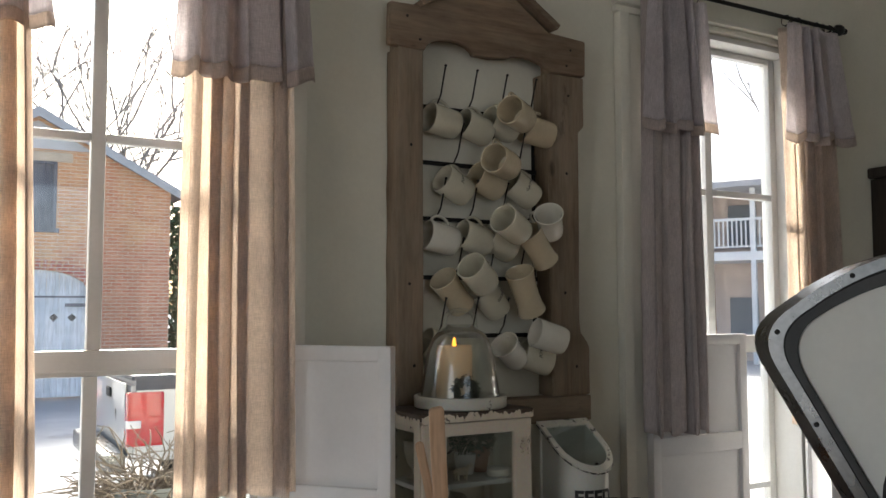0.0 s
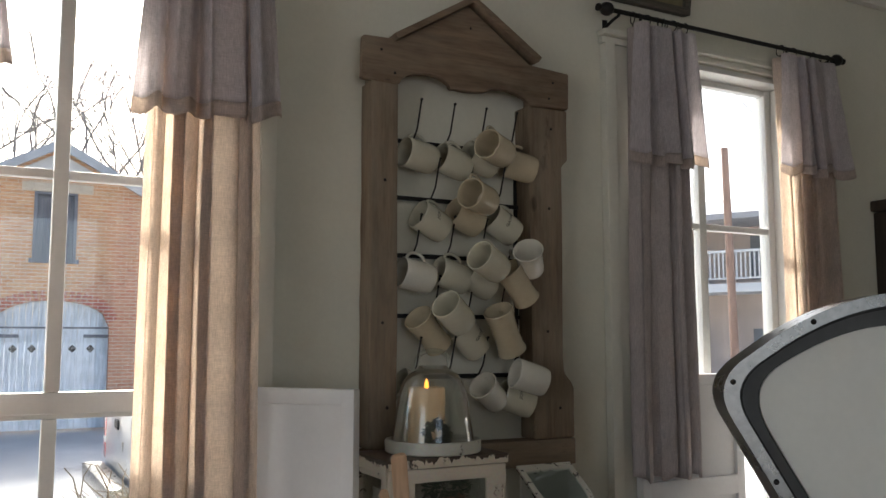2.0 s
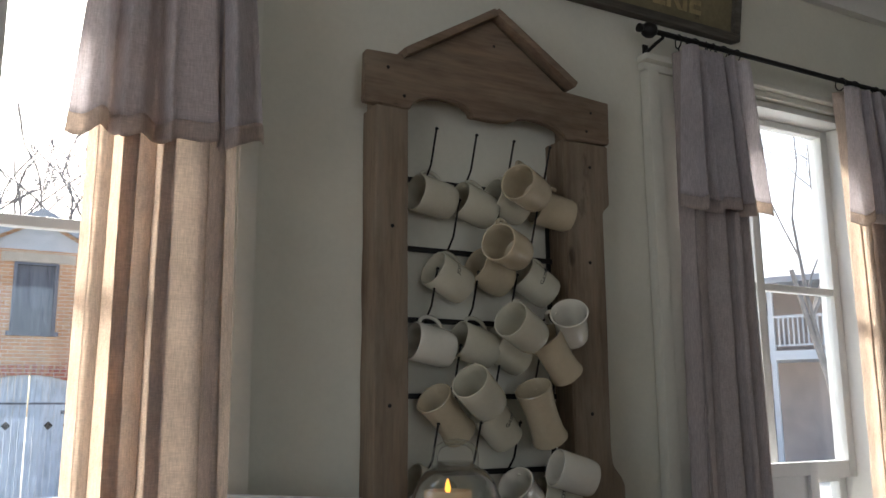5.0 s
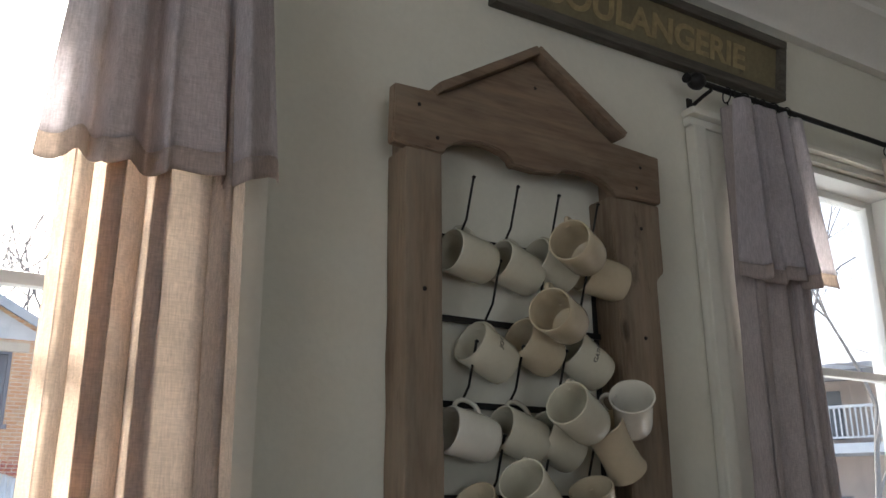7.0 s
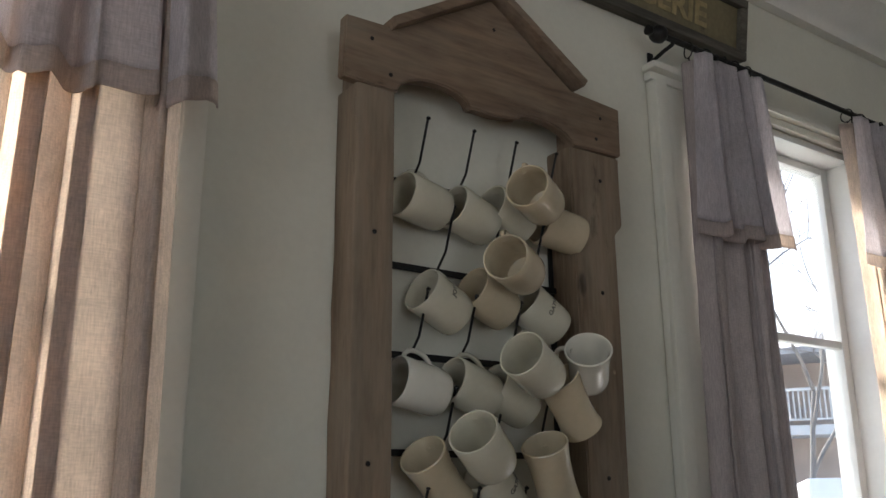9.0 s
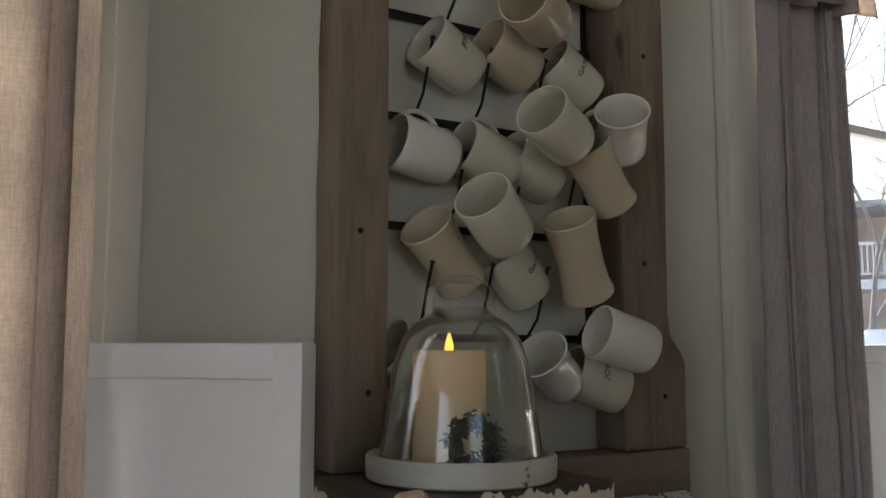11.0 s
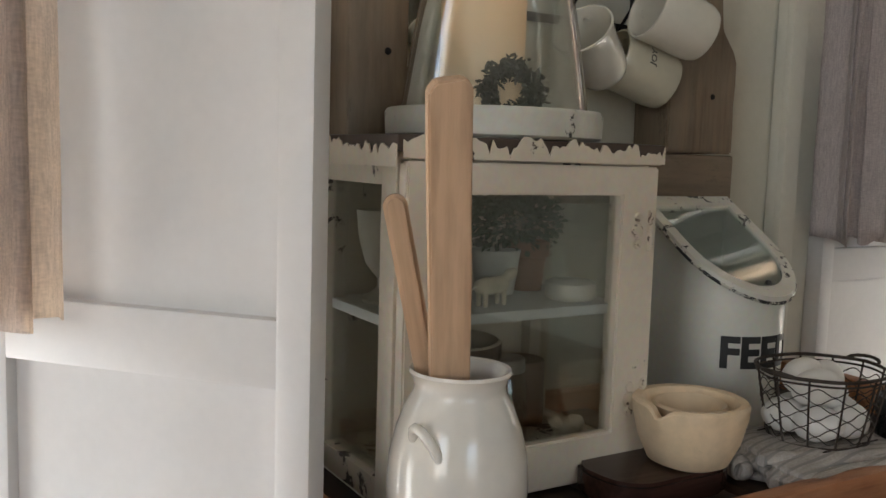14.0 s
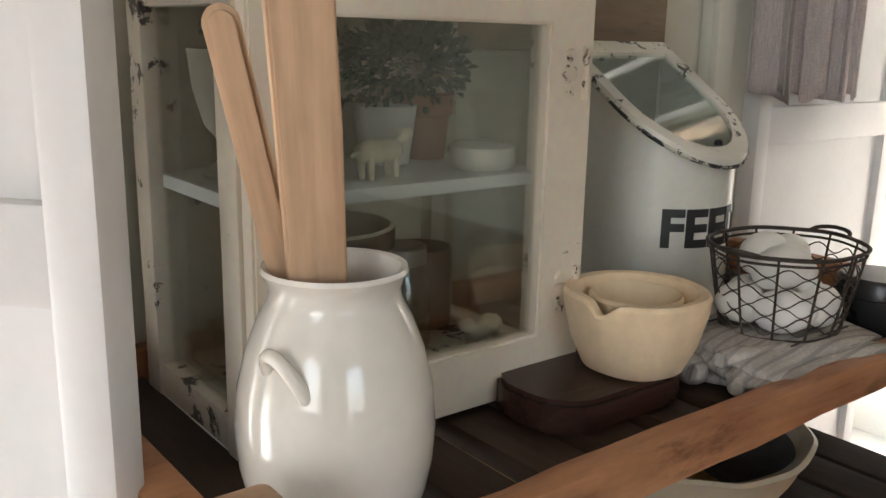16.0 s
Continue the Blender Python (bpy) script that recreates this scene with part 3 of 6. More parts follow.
curtain(1.945, 2.175, 1.93, 2.18, 1.055, 2.02, folds=3.6, seed=8, unlit=True, label="taupe linen curtain with a doubled top flap, shade put into its cloth")
curtain(2.60, 2.87, 2.62, 2.93, 1.05, 2.05, folds=4, seed=11, label="tan linen curtain with a doubled top flap")

# ---- mug rack ----
FX0, FX1 = 1.05, 1.672
FY0, FY1 = 2.085, NY - 0.002
rack = thing("mug_rack_frame", Matrix.Translation((1.36, NY, 1.14)), "weathered pine picture-like frame with a pointed pediment, hung on the wall", "wooden frame")


wpart("stile", rough_up(box(FX0, 1.128, FY0, FY1, 1.195, 2.168, 0.004), 0.0028, 16, 9), OLDWOOD, rack)
for x in (1.06, 1.58):
    wpart("back_batten", box(x, x + 0.06, FY0 + 0.019, FY1, 2.169, 2.275), OLDWOOD, rack)
right = [(1.562, 1.195), (1.70, 1.195), (1.70, 1.335), (1.692, 1.352), (1.668, 1.38), (1.664, 1.42), (1.668, 1.99), (1.688, 2.01), (1.69, 2.162), (1.548, 2.162), (1.552, 1.9)]
wpart("stile", rough_up(prism(right, FY0, FY1, "y", 0.003), 0.0015, 18, 3), OLDWOOD, rack)
wpart("bottom_rail", rough_up(box(FX0 - 0.01, 1.70, FY0 - 0.004, FY1, 1.12, 1.193, 0.004), 0.0018, 18, 4), OLDWOODX, rack)
# the top board: two shoulders, a gable, and two shallow arches cut out of its lower edge
top = [(1.02, 2.170), (1.118, 2.164)]
for i in range(9):
    a = math.pi * i / 8
    top.append((1.21 - 0.079 * math.cos(a), 2.166 + 0.008 * i / 8 + 0.036 * math.sin(a)))
top += [(1.30, 2.176), (1.345, 2.174), (1.395, 2.18)]
for i in range(9):
    a = math.pi * i / 8
    top.append((1.482 - 0.072 * math.cos(a), 2.184 - 0.026 * i / 8 + 0.024 * math.sin(a)))
top += [(1.60, 2.163), (1.692, 2.166), (1.694, 2.275), (1.555, 2.284), (1.348, 2.425), (1.128, 2.292), (1.022, 2.288)]
wpart("pediment_board", rough_up(prism(top, FY0 - 0.006, FY0 + 0.018, "y", 0.003), 0.0012, 15), OLDWOODX, rack)
for xa, za, xb, zb in ((1.112, 2.284, 1.352, 2.432), (1.345, 2.434, 1.572, 2.290)):
    d = Vector((xb - xa, 0, zb - za))
    m = Matrix.Translation((xa, 0, za)) @ Matrix.Rotation(-math.atan2(d.z, d.x), 4, "Y")
    wpart("gable_moulding", rough_up(box(0, d.length, FY0 - 0.032, FY0 + 0.018, -0.002, 0.016, 0.003, m=m), 0.001, 20, 3), OLDWOODX, rack)
for x, z in ((1.075, 2.255), (1.115, 2.195), (1.635, 2.24), (1.62, 2.19), (1.352, 2.36), (1.09, 1.9), (1.085, 1.52), (1.1, 1.3), (1.62, 1.86), (1.61, 1.5), (1.65, 1.28), (1.63, 2.1)):
    wpart("nail_head", lathe([(0, -0.003), (0.0035, -0.002), (0.0045, 0)], 10, Matrix.Translation((x, FY0 - (0.005 if z > 2.18 else 0.0), z)) @ Matrix.Rotation(radians(-90), 4, "X")), IRON, rack)

hookrack = thing("wire_hook_rack", Matrix.Translation((1.35, NY, 1.37)), "black iron drying rack with five rows of long hooks", "hook rack")
BAR_Y = 2.149
ROWS_Z = (2.027, 1.867, 1.707, 1.541, 1.375)
for x in (1.142, 1.548):
    wpart("upright", box(x - 0.006, x + 0.006, BAR_Y + 0.0045, BAR_Y + 0.0095, 1.33, 2.035, 0.001), IRON, hookrack)
for i, z in enumerate(ROWS_Z):
    wpart("bar", box(1.136, 1.554, BAR_Y - 0.002, BAR_Y + 0.004, z - 0.006, z + 0.006, 0.001), IRON, hookrack)
    xs = (1.20, 1.305, 1.408, 1.512) if i % 2 == 0 else (1.257, 1.365, 1.47)
    for x in xs:
        tip = z + 0.108
        hk = tube([(x, BAR_Y - 0.004, z - 0.004), (x, BAR_Y - 0.009, z + 0.004), (x, 2.115, z + 0.03), (x, 2.087, tip)], 0.0024, 8)
        lathe([(0, -0.004), (0.004, -0.002), (0.0042, 0.001), (0, 0.0045)], 10, Matrix.Translation((x, 2.086, tip)), hk)
        wpart("hook", hk, IRON, hookrack)


# ---- mugs ----
def mug_profile(kind):
    t = 0.0042
    if kind == "tall":
        out = [(0.0, 0.0), (0.036, 0.0), (0.0405, 0.004), (0.041, 0.009), (0.0375, 0.022), (0.0365, 0.05), (0.0385, 0.09), (0.043, 0.122)]
    elif kind == "long":
        out = [(0.0, 0.0), (0.037, 0.0), (0.0425, 0.004), (0.043, 0.01), (0.0385, 0.026), (0.0372, 0.06), (0.039, 0.108), (0.0435, 0.143)]
    elif kind == "flare":
        out = [(0.0, 0.0), (0.03, 0.0), (0.034, 0.003), (0.037, 0.012), (0.038, 0.03), (0.0385, 0.06), (0.041, 0.078), (0.0445, 0.09)]
    else:
        out = [(0.0, 0.0), (0.034, 0.0), (0.0395, 0.003), (0.0425, 0.012), (0.0435, 0.03), (0.0435, 0.075), (0.0438, 0.097)]
    inn = [(max(0, r - t), max(z, 0.006)) for r, z in out[2:]]
    rim = out[-1]
    return out + [(rim[0] - t * 0.25, rim[1] + 0.0016), (rim[0] - t * 0.75, rim[1] + 0.0016)] + inn[::-1] + [(0.0, 0.006)]


def make_mug(kind, glaze, text=""):
    m = thing("mug", Matrix.Identity(4), "", "mug", "mugs on the rack")
    prof = mug_profile(kind)
    part("body", lathe(prof, 44), glaze, m)
    H = max(z for _, z in prof)
    r0 = 0.0415 if kind == "plain" else 0.037
    hz0, hz1 = H * 0.22, H * 0.8
    pts = [(r0 - 0.003, 0, hz1)]
    for i in range(13):
        a = math.pi / 2 - math.pi * i / 12
        pts.append((r0 + 0.008 + 0.022 * math.cos(a), 0, (hz0 + hz1) / 2 + (hz1 - hz0) / 2 * math.sin(a)))
    pts.append((r0 - 0.003, 0, hz0))
    part("handle", tube(pts, 0.0048, 10, flat=1.0), glaze, m)
    if text:
        b = letters(text, 0.0125, bold=0.012)
        bmesh.ops.triangulate(b, faces=b.faces)
        bmesh.ops.subdivide_edges(b, edges=[e for e in b.edges if e.calc_length() > 0.006], cuts=2)
        R = 0.0438
        for v in b.verts:
            a = -math.pi / 2 + (v.co.x * 1.25) / R
            v.co = Vector(((R + v.co.z * 0.4) * math.cos(a), (R + v.co.z * 0.4) * math.sin(a), 0.056 + v.co.y))
        part("lettering", b, FADEDINK, m, "small black capital letters")
    return m


PROTO = {}
FIRST = set()


def hang_mug(key, rim, axis, handle=(0, 0.35, 1), label=""):
    kind, glaze, text = key
    k = (kind, glaze.name, text)
    if k not in PROTO:
        PROTO[k] = make_mug(kind, glaze, text)
    H = {"tall": 0.122, "long": 0.143, "flare": 0.09, "plain": 0.097}[kind]
    a = Vector(axis).normalized()
    h = Vector(handle)
    h = (h - a * h.dot(a)).normalized()
    y = a.cross(h)
    m = Matrix((h, y, a)).transposed().to_4x4()
    m.translation = Vector(rim) - a * H * 0.975
    if k not in FIRST:
        FIRST.add(k)
        PROTO[k].matrix_basis = m @ Matrix.Scale(0.975, 4)
        o = PROTO[k]
    else:
        o = copy_thing(PROTO[k], m)
    return tagged(o, label)

hang_mug(("plain", CREAM, ""), (1.158, 2.108, 1.988), (-0.98, -0.12, 0.15), (0, 0.35, 1), "cream glazed stoneware mug hanging on a hook")
hang_mug(("plain", CREAM, ""), (1.268, 2.108, 1.985), (-0.96, -0.11, 0.26), (0, 0.35, 1), "cream glazed stoneware mug hanging on a hook")
hang_mug(("plain", CREAM, ""), (1.357, 2.108, 2.003), (-0.96, -0.08, 0.28), (0, 0.35, 1), "cream glazed stoneware mug hanging on a hook")
hang_mug(("plain", IVORY, ""), (1.357, 2.000, 2.010), (-0.88, -0.45, 0.16), (0, 0.35, 1), "warm ivory glazed stoneware mug tilted over others")
hang_mug(("plain", IVORY, ""), (1.481, 2.108, 1.989), (-0.97, 0.14, 0.20), (0, 0.35, 1), "warm ivory glazed stoneware mug hanging on a hook")
hang_mug(("plain", CREAM, "JOY"), (1.201, 2.108, 1.819), (-0.90, -0.11, 0.42), (0, 0.35, 1), "cream glazed stoneware mug lettered JOY hanging on a hook")
hang_mug(("plain", IVORY, ""), (1.310, 2.108, 1.836), (-0.92, -0.10, 0.38), (0, 0.35, 1), "warm ivory glazed stoneware mug hanging on a hook")
hang_mug(("plain", IVORY, ""), (1.303, 2.000, 1.869), (-0.88, -0.46, 0.15), (0, 0.35, 1), "warm ivory glazed stoneware mug tilted over others")
hang_mug(("plain", CREAM, "GATHER"), (1.433, 2.108, 1.826), (-0.86, -0.01, 0.51), (0, 0.35, 1), "cream glazed stoneware mug lettered GATHER hanging on a hook")
hang_mug(("plain", WHITEGLAZE, ""), (1.149, 2.108, 1.658), (-0.98, -0.03, 0.20), (0, 0.35, 1), "white glazed stoneware mug hanging on a hook")
hang_mug(("plain", CREAM, ""), (1.262, 2.108, 1.665), (-0.96, -0.04, 0.28), (0, 0.35, 1), "cream glazed stoneware mug hanging on a hook")
hang_mug(("plain", CREAM, ""), (1.351, 2.108, 1.662), (-0.90, -0.05, 0.44), (0, 0.35, 1), "cream glazed stoneware mug hanging on a hook")
hang_mug(("plain", CREAM, ""), (1.325, 1.990, 1.701), (-0.87, -0.33, 0.38), (0, 0.35, 1), "cream glazed stoneware mug tilted over others")
hang_mug(("tall", IVORY, ""), (1.443, 2.035, 1.672), (-0.66, -0.19, 0.72), (0, 0.35, 1), "warm ivory glazed stoneware tall latte mug hanging on a hook")
hang_mug(("flare", WHITEGLAZE, ""), (1.480, 1.990, 1.721), (-0.55, -0.59, 0.60), (0.2, 1, -0.3), "white glazed stoneware footed mug with flared lip tilted over others")
hang_mug(("tall", IVORY, ""), (1.191, 2.090, 1.536), (-0.70, -0.28, 0.65), (0, 0.35, 1), "warm ivory glazed stoneware tall latte mug hanging on a hook")
hang_mug(("plain", CREAM, ""), (1.228, 2.000, 1.569), (-0.75, -0.37, 0.54), (0, 0.35, 1), "cream glazed stoneware mug tilted over others")
hang_mug(("plain", CREAM, "GATHER"), (1.332, 2.108, 1.509), (-0.70, -0.16, 0.69), (0, 0.35, 1), "cream glazed stoneware mug lettered GATHER hanging on a hook")
hang_mug(("long", IVORY, ""), (1.414, 2.042, 1.556), (-0.51, -0.28, 0.81), (0, 0.35, 1), "warm ivory glazed stoneware tall latte mug hanging on a hook")
hang_mug(("plain", CREAM, ""), (1.146, 2.108, 1.363), (-0.90, 0.02, 0.44), (0.3, 1, 0.2), "cream glazed stoneware mug hanging on a hook")
hang_mug(("flare", WHITEGLAZE, ""), (1.380, 2.070, 1.352), (-0.75, -0.30, 0.59), (0, 0.35, 1), "white glazed stoneware footed mug with flared lip hanging on a hook")
hang_mug(("plain", CREAM, "JOY"), (1.462, 2.100, 1.324), (-0.92, 0.19, 0.34), (0, 0.35, 1), "cream glazed stoneware mug lettered JOY hanging on a hook")
hang_mug(("plain", WHITEGLAZE, ""), (1.467, 2.040, 1.385), (-0.94, 0.15, 0.30), (0.3, 1, 0.1), "white glazed stoneware mug hanging on a hook")


# ---- the wooden slatted bench under the rack ----
BENCHWOOD = wood("bench_wood", (0.19, 0.068, 0.03), (0.52, 0.22, 0.1), "x", 0.45, 5, 0.9, worn=(0.56, 0.29, 0.15), stains=0.56)
BENCHWOODZ = wood("bench_wood_upright", (0.28, 0.16, 0.1), (0.58, 0.38, 0.25), "z", 0.5, 5, 0.8, worn=(0.55, 0.36, 0.22), stains=0.56)
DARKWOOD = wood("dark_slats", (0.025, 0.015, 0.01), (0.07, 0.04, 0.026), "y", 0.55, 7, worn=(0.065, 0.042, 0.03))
# Slat wood, darkened in colour for the shelf to take back bright window light.
SHELFWOOD = wood("darkened_shelf_slats", (0.02, 0.013, 0.009), (0.05, 0.03, 0.021), "y", 0.85, 7)
TOPZ = 0.828
bench = thing("slatted_bench", Matrix.Translation((1.4, 1.9, 0)), "worn reddish wooden slatted bench with a lower shelf", "bench")
BX0, BX1, BY0, BY1 = 0.905, 1.86, 1.69, 2.12
for x in (BX0, BX1 - 0.042):
    for y, tz in ((BY0 - 0.004, 0.9), (BY1 - 0.04, 0.86)):
        wpart("leg", rough_up(box(x, x + 0.042, y, y + 0.042, 0.0, tz, 0.006), 0.0022, 30, 6), BENCHWOODZ, bench)
for y in (BY0, BY1 - 0.028):
    wpart("long_rail", rough_up(box(BX0 + 0.043, BX1 - 0.043, y, y + 0.026, 0.815, 0.852, 0.006), 0.0024, 38, 16), BENCHWOOD, bench)
    wpart("lower_rail", rough_up(box(BX0 + 0.043, BX1 - 0.043, y, y + 0.026, 0.595, 0.641, 0.004), 0.0012, 25, 5), BENCHWOOD, bench)
for x in (BX0 + 0.004, BX1 - 0.036):
    wpart("side_rail", rough_up(box(x, x + 0.03, BY0 + 0.04, BY1 - 0.042, 0.80, 0.862, 0.004), 0.0012, 25, 3), BENCHWOOD, bench)
n_slats = 12
for i in range(n_slats):
    x = BX0 + 0.045 + (BX1 - BX0 - 0.09) * i / n_slats
    wpart("slat", rough_up(box(x + 0.004, x + 0.055, BY0 + 0.027, BY1 - 0.03, 0.808, TOPZ - 0.001, 0.003), 0.0008, 30), DARKWOOD, bench)
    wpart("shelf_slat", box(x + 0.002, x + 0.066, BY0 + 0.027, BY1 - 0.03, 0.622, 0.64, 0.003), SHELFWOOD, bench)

# ---- little glazed cabinet ----
CX0, CX1, CY0, CY1, CZ0, CZ1 = 1.0, 1.318, 1.855, 2.065, TOPZ + 0.001, 1.198
cab = thing("glazed_cabinet", Matrix.Translation(((CX0 + CX1) / 2, (CY0 + CY1) / 2, CZ0)), "small flaking cream-painted wooden cabinet with glass sides", "cabinet")
P = 0.03
for x in (CX0, CX1 - P):
    for y in (CY0 + 0.014, CY1 - P):
        wpart("post", rough_up(box(x, x + P, y, y + P, CZ0, CZ1 - 0.016, 0.002), 0.0008, 40, 4), CHIPPYSIDE, cab)
for x in (CX0 + 0.003, CX1 - P + 0.003):
    for z0, z1 in ((CZ0, CZ0 + 0.028), (CZ1 - 0.048, CZ1 - 0.017)):
        wpart("side_rail", rough_up(box(x, x + P - 0.006, CY0 + 0.044, CY1 - P, z0, z1, 0.001), 0.0008, 40, 4), CHIPPYSIDE, cab)
wpart("back_board", box(CX0 + P, CX1 - P, CY1 - 0.012, CY1 - 0.003, CZ0, CZ1 - 0.017), CHIPPY, cab)
wpart("bottom_board", box(CX0 + P + 0.001, CX1 - P - 0.001, CY0 + 0.016, CY1 - 0.013, CZ0 + 0.012, CZ0 + 0.026), CHIPPY, cab)
wpart("front_rail", box(CX0 + P, CX1 - P, CY0 + 0.0145, CY0 + 0.03, CZ1 - 0.046, CZ1 - 0.017, 0.001), CHIPPY, cab)
wpart("fascia", rough_up(box(CX0 + 0.001, CX1 - 0.001, CY0 - 0.005, CY0 + 0.0135, 1.1755, CZ1 - 0.0165, 0.001), 0.0006, 40, 3), CHIPPY, cab)
rf = random.Random(77)


def ragged(n, low, high):
    """A torn paint edge: straight below, jagged above."""
    pts, z = [], 0.0
    for i in range(n + 1):
        z = 0.7 * z + rf.gauss(0, 0.0028)
        drop = -0.009 if rf.random() < 0.06 else 0
        pts.append((i / n, high + max(-0.02, min(0.008, z)) + drop))
    return [(0, low)] + [(1, low)] + pts[::-1]


fr_ = [(CX0 - 0.004 + u * (CX1 - CX0 + 0.006), v) for u, v in ragged(80, 1.177, CZ1 - 0.006)]
wpart("flaking_edge", prism(fr_, CY0 - 0.0074, CY0 - 0.0056, "y"), CHIPPY, cab, "torn cream paint edge")
sd_ = [(CY0 - 0.004 + u * (CY1 - CY0), v) for u, v in ragged(56, CZ1 - 0.03, CZ1 - 0.008)]
wpart("flaking_edge", prism(sd_, CX0 - 0.0102, CX0 - 0.0088, "x"), CHIPPY, cab, "torn cream paint edge")
wpart("top_board", rough_up(box(CX0 - 0.008, CX1 + 0.006, CY0 - 0.004, CY1, CZ1 - 0.016, CZ1, 0.003), 0.0012, 35, 5), CHIPPYTOP, cab, "bare dark wood with flaked cream edges")
wpart("shelf", box(CX0 + 0.012, CX1 - 0.012, CY0 + 0.034, CY1 - 0.014, 1.008, 1.019, 0.001), TRIM, cab)
DX0, DX1, DZ0, DZ1 = CX0 + 0.002, CX1 - 0.002, CZ0 + 0.004, 1.1735
GX0, GX1, GZ0, GZ1 = 1.066, 1.264, 0.884, 1.143


def ring_frame(o, i, y0, y1, bevel):
    """One connected frame of rectangles (x0, x1, z0, z1) with a hole."""
    s = bmesh.new()
    corners = lambda r: [(r[0], r[2]), (r[1], r[2]), (r[1], r[3]), (r[0], r[3])]
    rings = [[s.verts.new((u, y, w)) for u, w in corners(r)] for r, y in ((o, y1), (o, y0), (i, y0), (i, y1))]
    rings.append(rings[0])
    for p, q in zip(rings, rings[1:]):
        for k in range(4):
            s.faces.new((p[k], p[(k + 1) % 4], q[(k + 1) % 4], q[k]))
    bmesh.ops.recalc_face_normals(s, faces=s.faces)
    bmesh.ops.bevel(s, geom=[e for e in s.edges if e.calc_face_angle(0) > 1.0], offset=bevel, segments=2, affect="EDGES")
    return s


door = ring_frame((DX0, DX1, DZ0, DZ1), (GX0, GX1, GZ0, GZ1), CY0 - 0.004, CY0 + 0.013, 0.002)
dr = wpart("door", rough_up(door, 0.0007, 40), CHIPPYDOOR, cab)
gp = wpart("glass", box(GX0 - 0.003, GX1 + 0.003, CY0 + 0.005, CY0 + 0.007, GZ0 - 0.003, GZ1 + 0.003), OLDPANE, dr, smooth=0)
gp.visible_shadow = False
for x in (CX0 + 0.012, CX1 - 0.014):
    sp = wpart("side_glass", box(x, x + 0.002, CY0 + 0.04, CY1 - 0.028, CZ0 + 0.024, CZ1 - 0.045), OLDPANE, cab, smooth=0)
    sp.visible_shadow = False
RUSTY = chipped("rusty_painted_iron", (0.66, 0.57, 0.45), (0.07, 0.045, 0.03), 0.56, 60)
for z in (1.105, 0.918):
    hb = bmesh.new()
    for dz, w in ((0.014, 0.008), (0.0, 0.012), (-0.014, 0.008)):
        lathe([(0, 0.003), (w * 0.6, 0.0025), (w * 0.75, 0)], 12, Matrix.Translation((1.288, CY0 - 0.004, z + dz)) @ Matrix.Rotation(radians(90), 4, "X"), hb)
    tube([(1.305, CY0 - 0.006, z - 0.022), (1.305, CY0 - 0.006, z + 0.022)], 0.0035, 8, hb)
    wpart("hinge", rough_up(hb, 0.001, 90), RUSTY, dr, "ornate painted butterfly hinge")
knob = lathe([(0, 0.018), (0.006, 0.0175), (0.0095, 0.013), (0.009, 0.008), (0.004, 0.005), (0.0045, 0)], 18, Matrix.Translation((1.0545, CY0 - 0.004, 1.013)) @ Matrix.Rotation(radians(90), 4, "X"))
wpart("knob", knob, CHIPPY, dr)

# ---- glass cloche with candle ----
DC = Vector((1.172, 1.966, CZ1 + 0.001))
cloche = thing("glass_cloche", Matrix.Translation(DC), "bell-shaped glass cloche on a chipped white round tray", "cloche")
part("tray", rough_up(lathe([(0, 0), (0.116, 0), (0.12, 0.003), (0.121, 0.027), (0.118, 0.031), (0.111, 0.031), (0.109, 0.012), (0, 0.012)], 72), 0.0004, 40), chipped("chipped_tray", (0.52, 0.5, 0.43), (0.04, 0.035, 0.03), 0.62, 16), cloche)
prof = [(0.106, 0.013), (0.104, 0.03), (0.098, 0.07), (0.092, 0.11), (0.086, 0.145), (0.077, 0.172), (0.062, 0.192), (0.044, 0.203), (0.036, 0.208), (0.034, 0.213), (0.0, 0.213)]
inner = [(max(0, r - 0.003), z - (0.003 if r < 0.05 else 0.0)) for r, z in prof]
gb = part("glass_bell", lathe(prof + inner[::-1] + [prof[0]], 64), GLASS, cloche)
gb.visible_shadow = False
hp = [(0.047 * math.cos(a), 0.0, 0.2 + 0.05 * math.sin(a) ** 0.45 if math.sin(a) > 0 else 0.2) for a in [math.pi * i / 20 for i in range(21)]]
gh = part("glass_handle", tube(hp, 0.006, 12), GLASS, cloche)
gh.visible_shadow = False
candle = thing("pillar_candle", Matrix.Translation((1.152, 1.962, DC.z + 0.0125)), "ivory flameless pillar candle with a glowing tip", "candle")
wax = plain("wax", (0.78, 0.67, 0.5), 0.5, var=0.05, scale=12)
wt = wax.node_tree
wtr = wt.nodes.new("ShaderNodeBsdfTranslucent")
wtr.inputs[0].default_value = (0.85, 0.72, 0.52, 1)
wmx = wt.nodes.new("ShaderNodeMixShader")
wmx.inputs[0].default_value = 0.3
wt.links.new(wt.nodes["Principled BSDF"].outputs[0], wmx.inputs[1])
wt.links.new(wtr.outputs[0], wmx.inputs[2])
wt.links.new(wmx.outputs[0], wt.nodes["Material Output"].inputs[0])
# the diode inside the wax, under the flame tip
lamp("candle_light", "POINT", 0.0055, Matrix.Translation((1.152, 1.962, DC.z + 0.0125 + 0.118)), (1.0, 0.58, 0.25))
part("wax", lathe([(0, 0), (0.043, 0), (0.046, 0.003), (0.0465, 0.142), (0.044, 0.146), (0.036, 0.143), (0, 0.138)], 48), wax, candle)
fm, ft, fb = nodes_of("flame_glow")
fb.inputs["Base Color"].default_value = (0.9, 0.5, 0.12, 1)
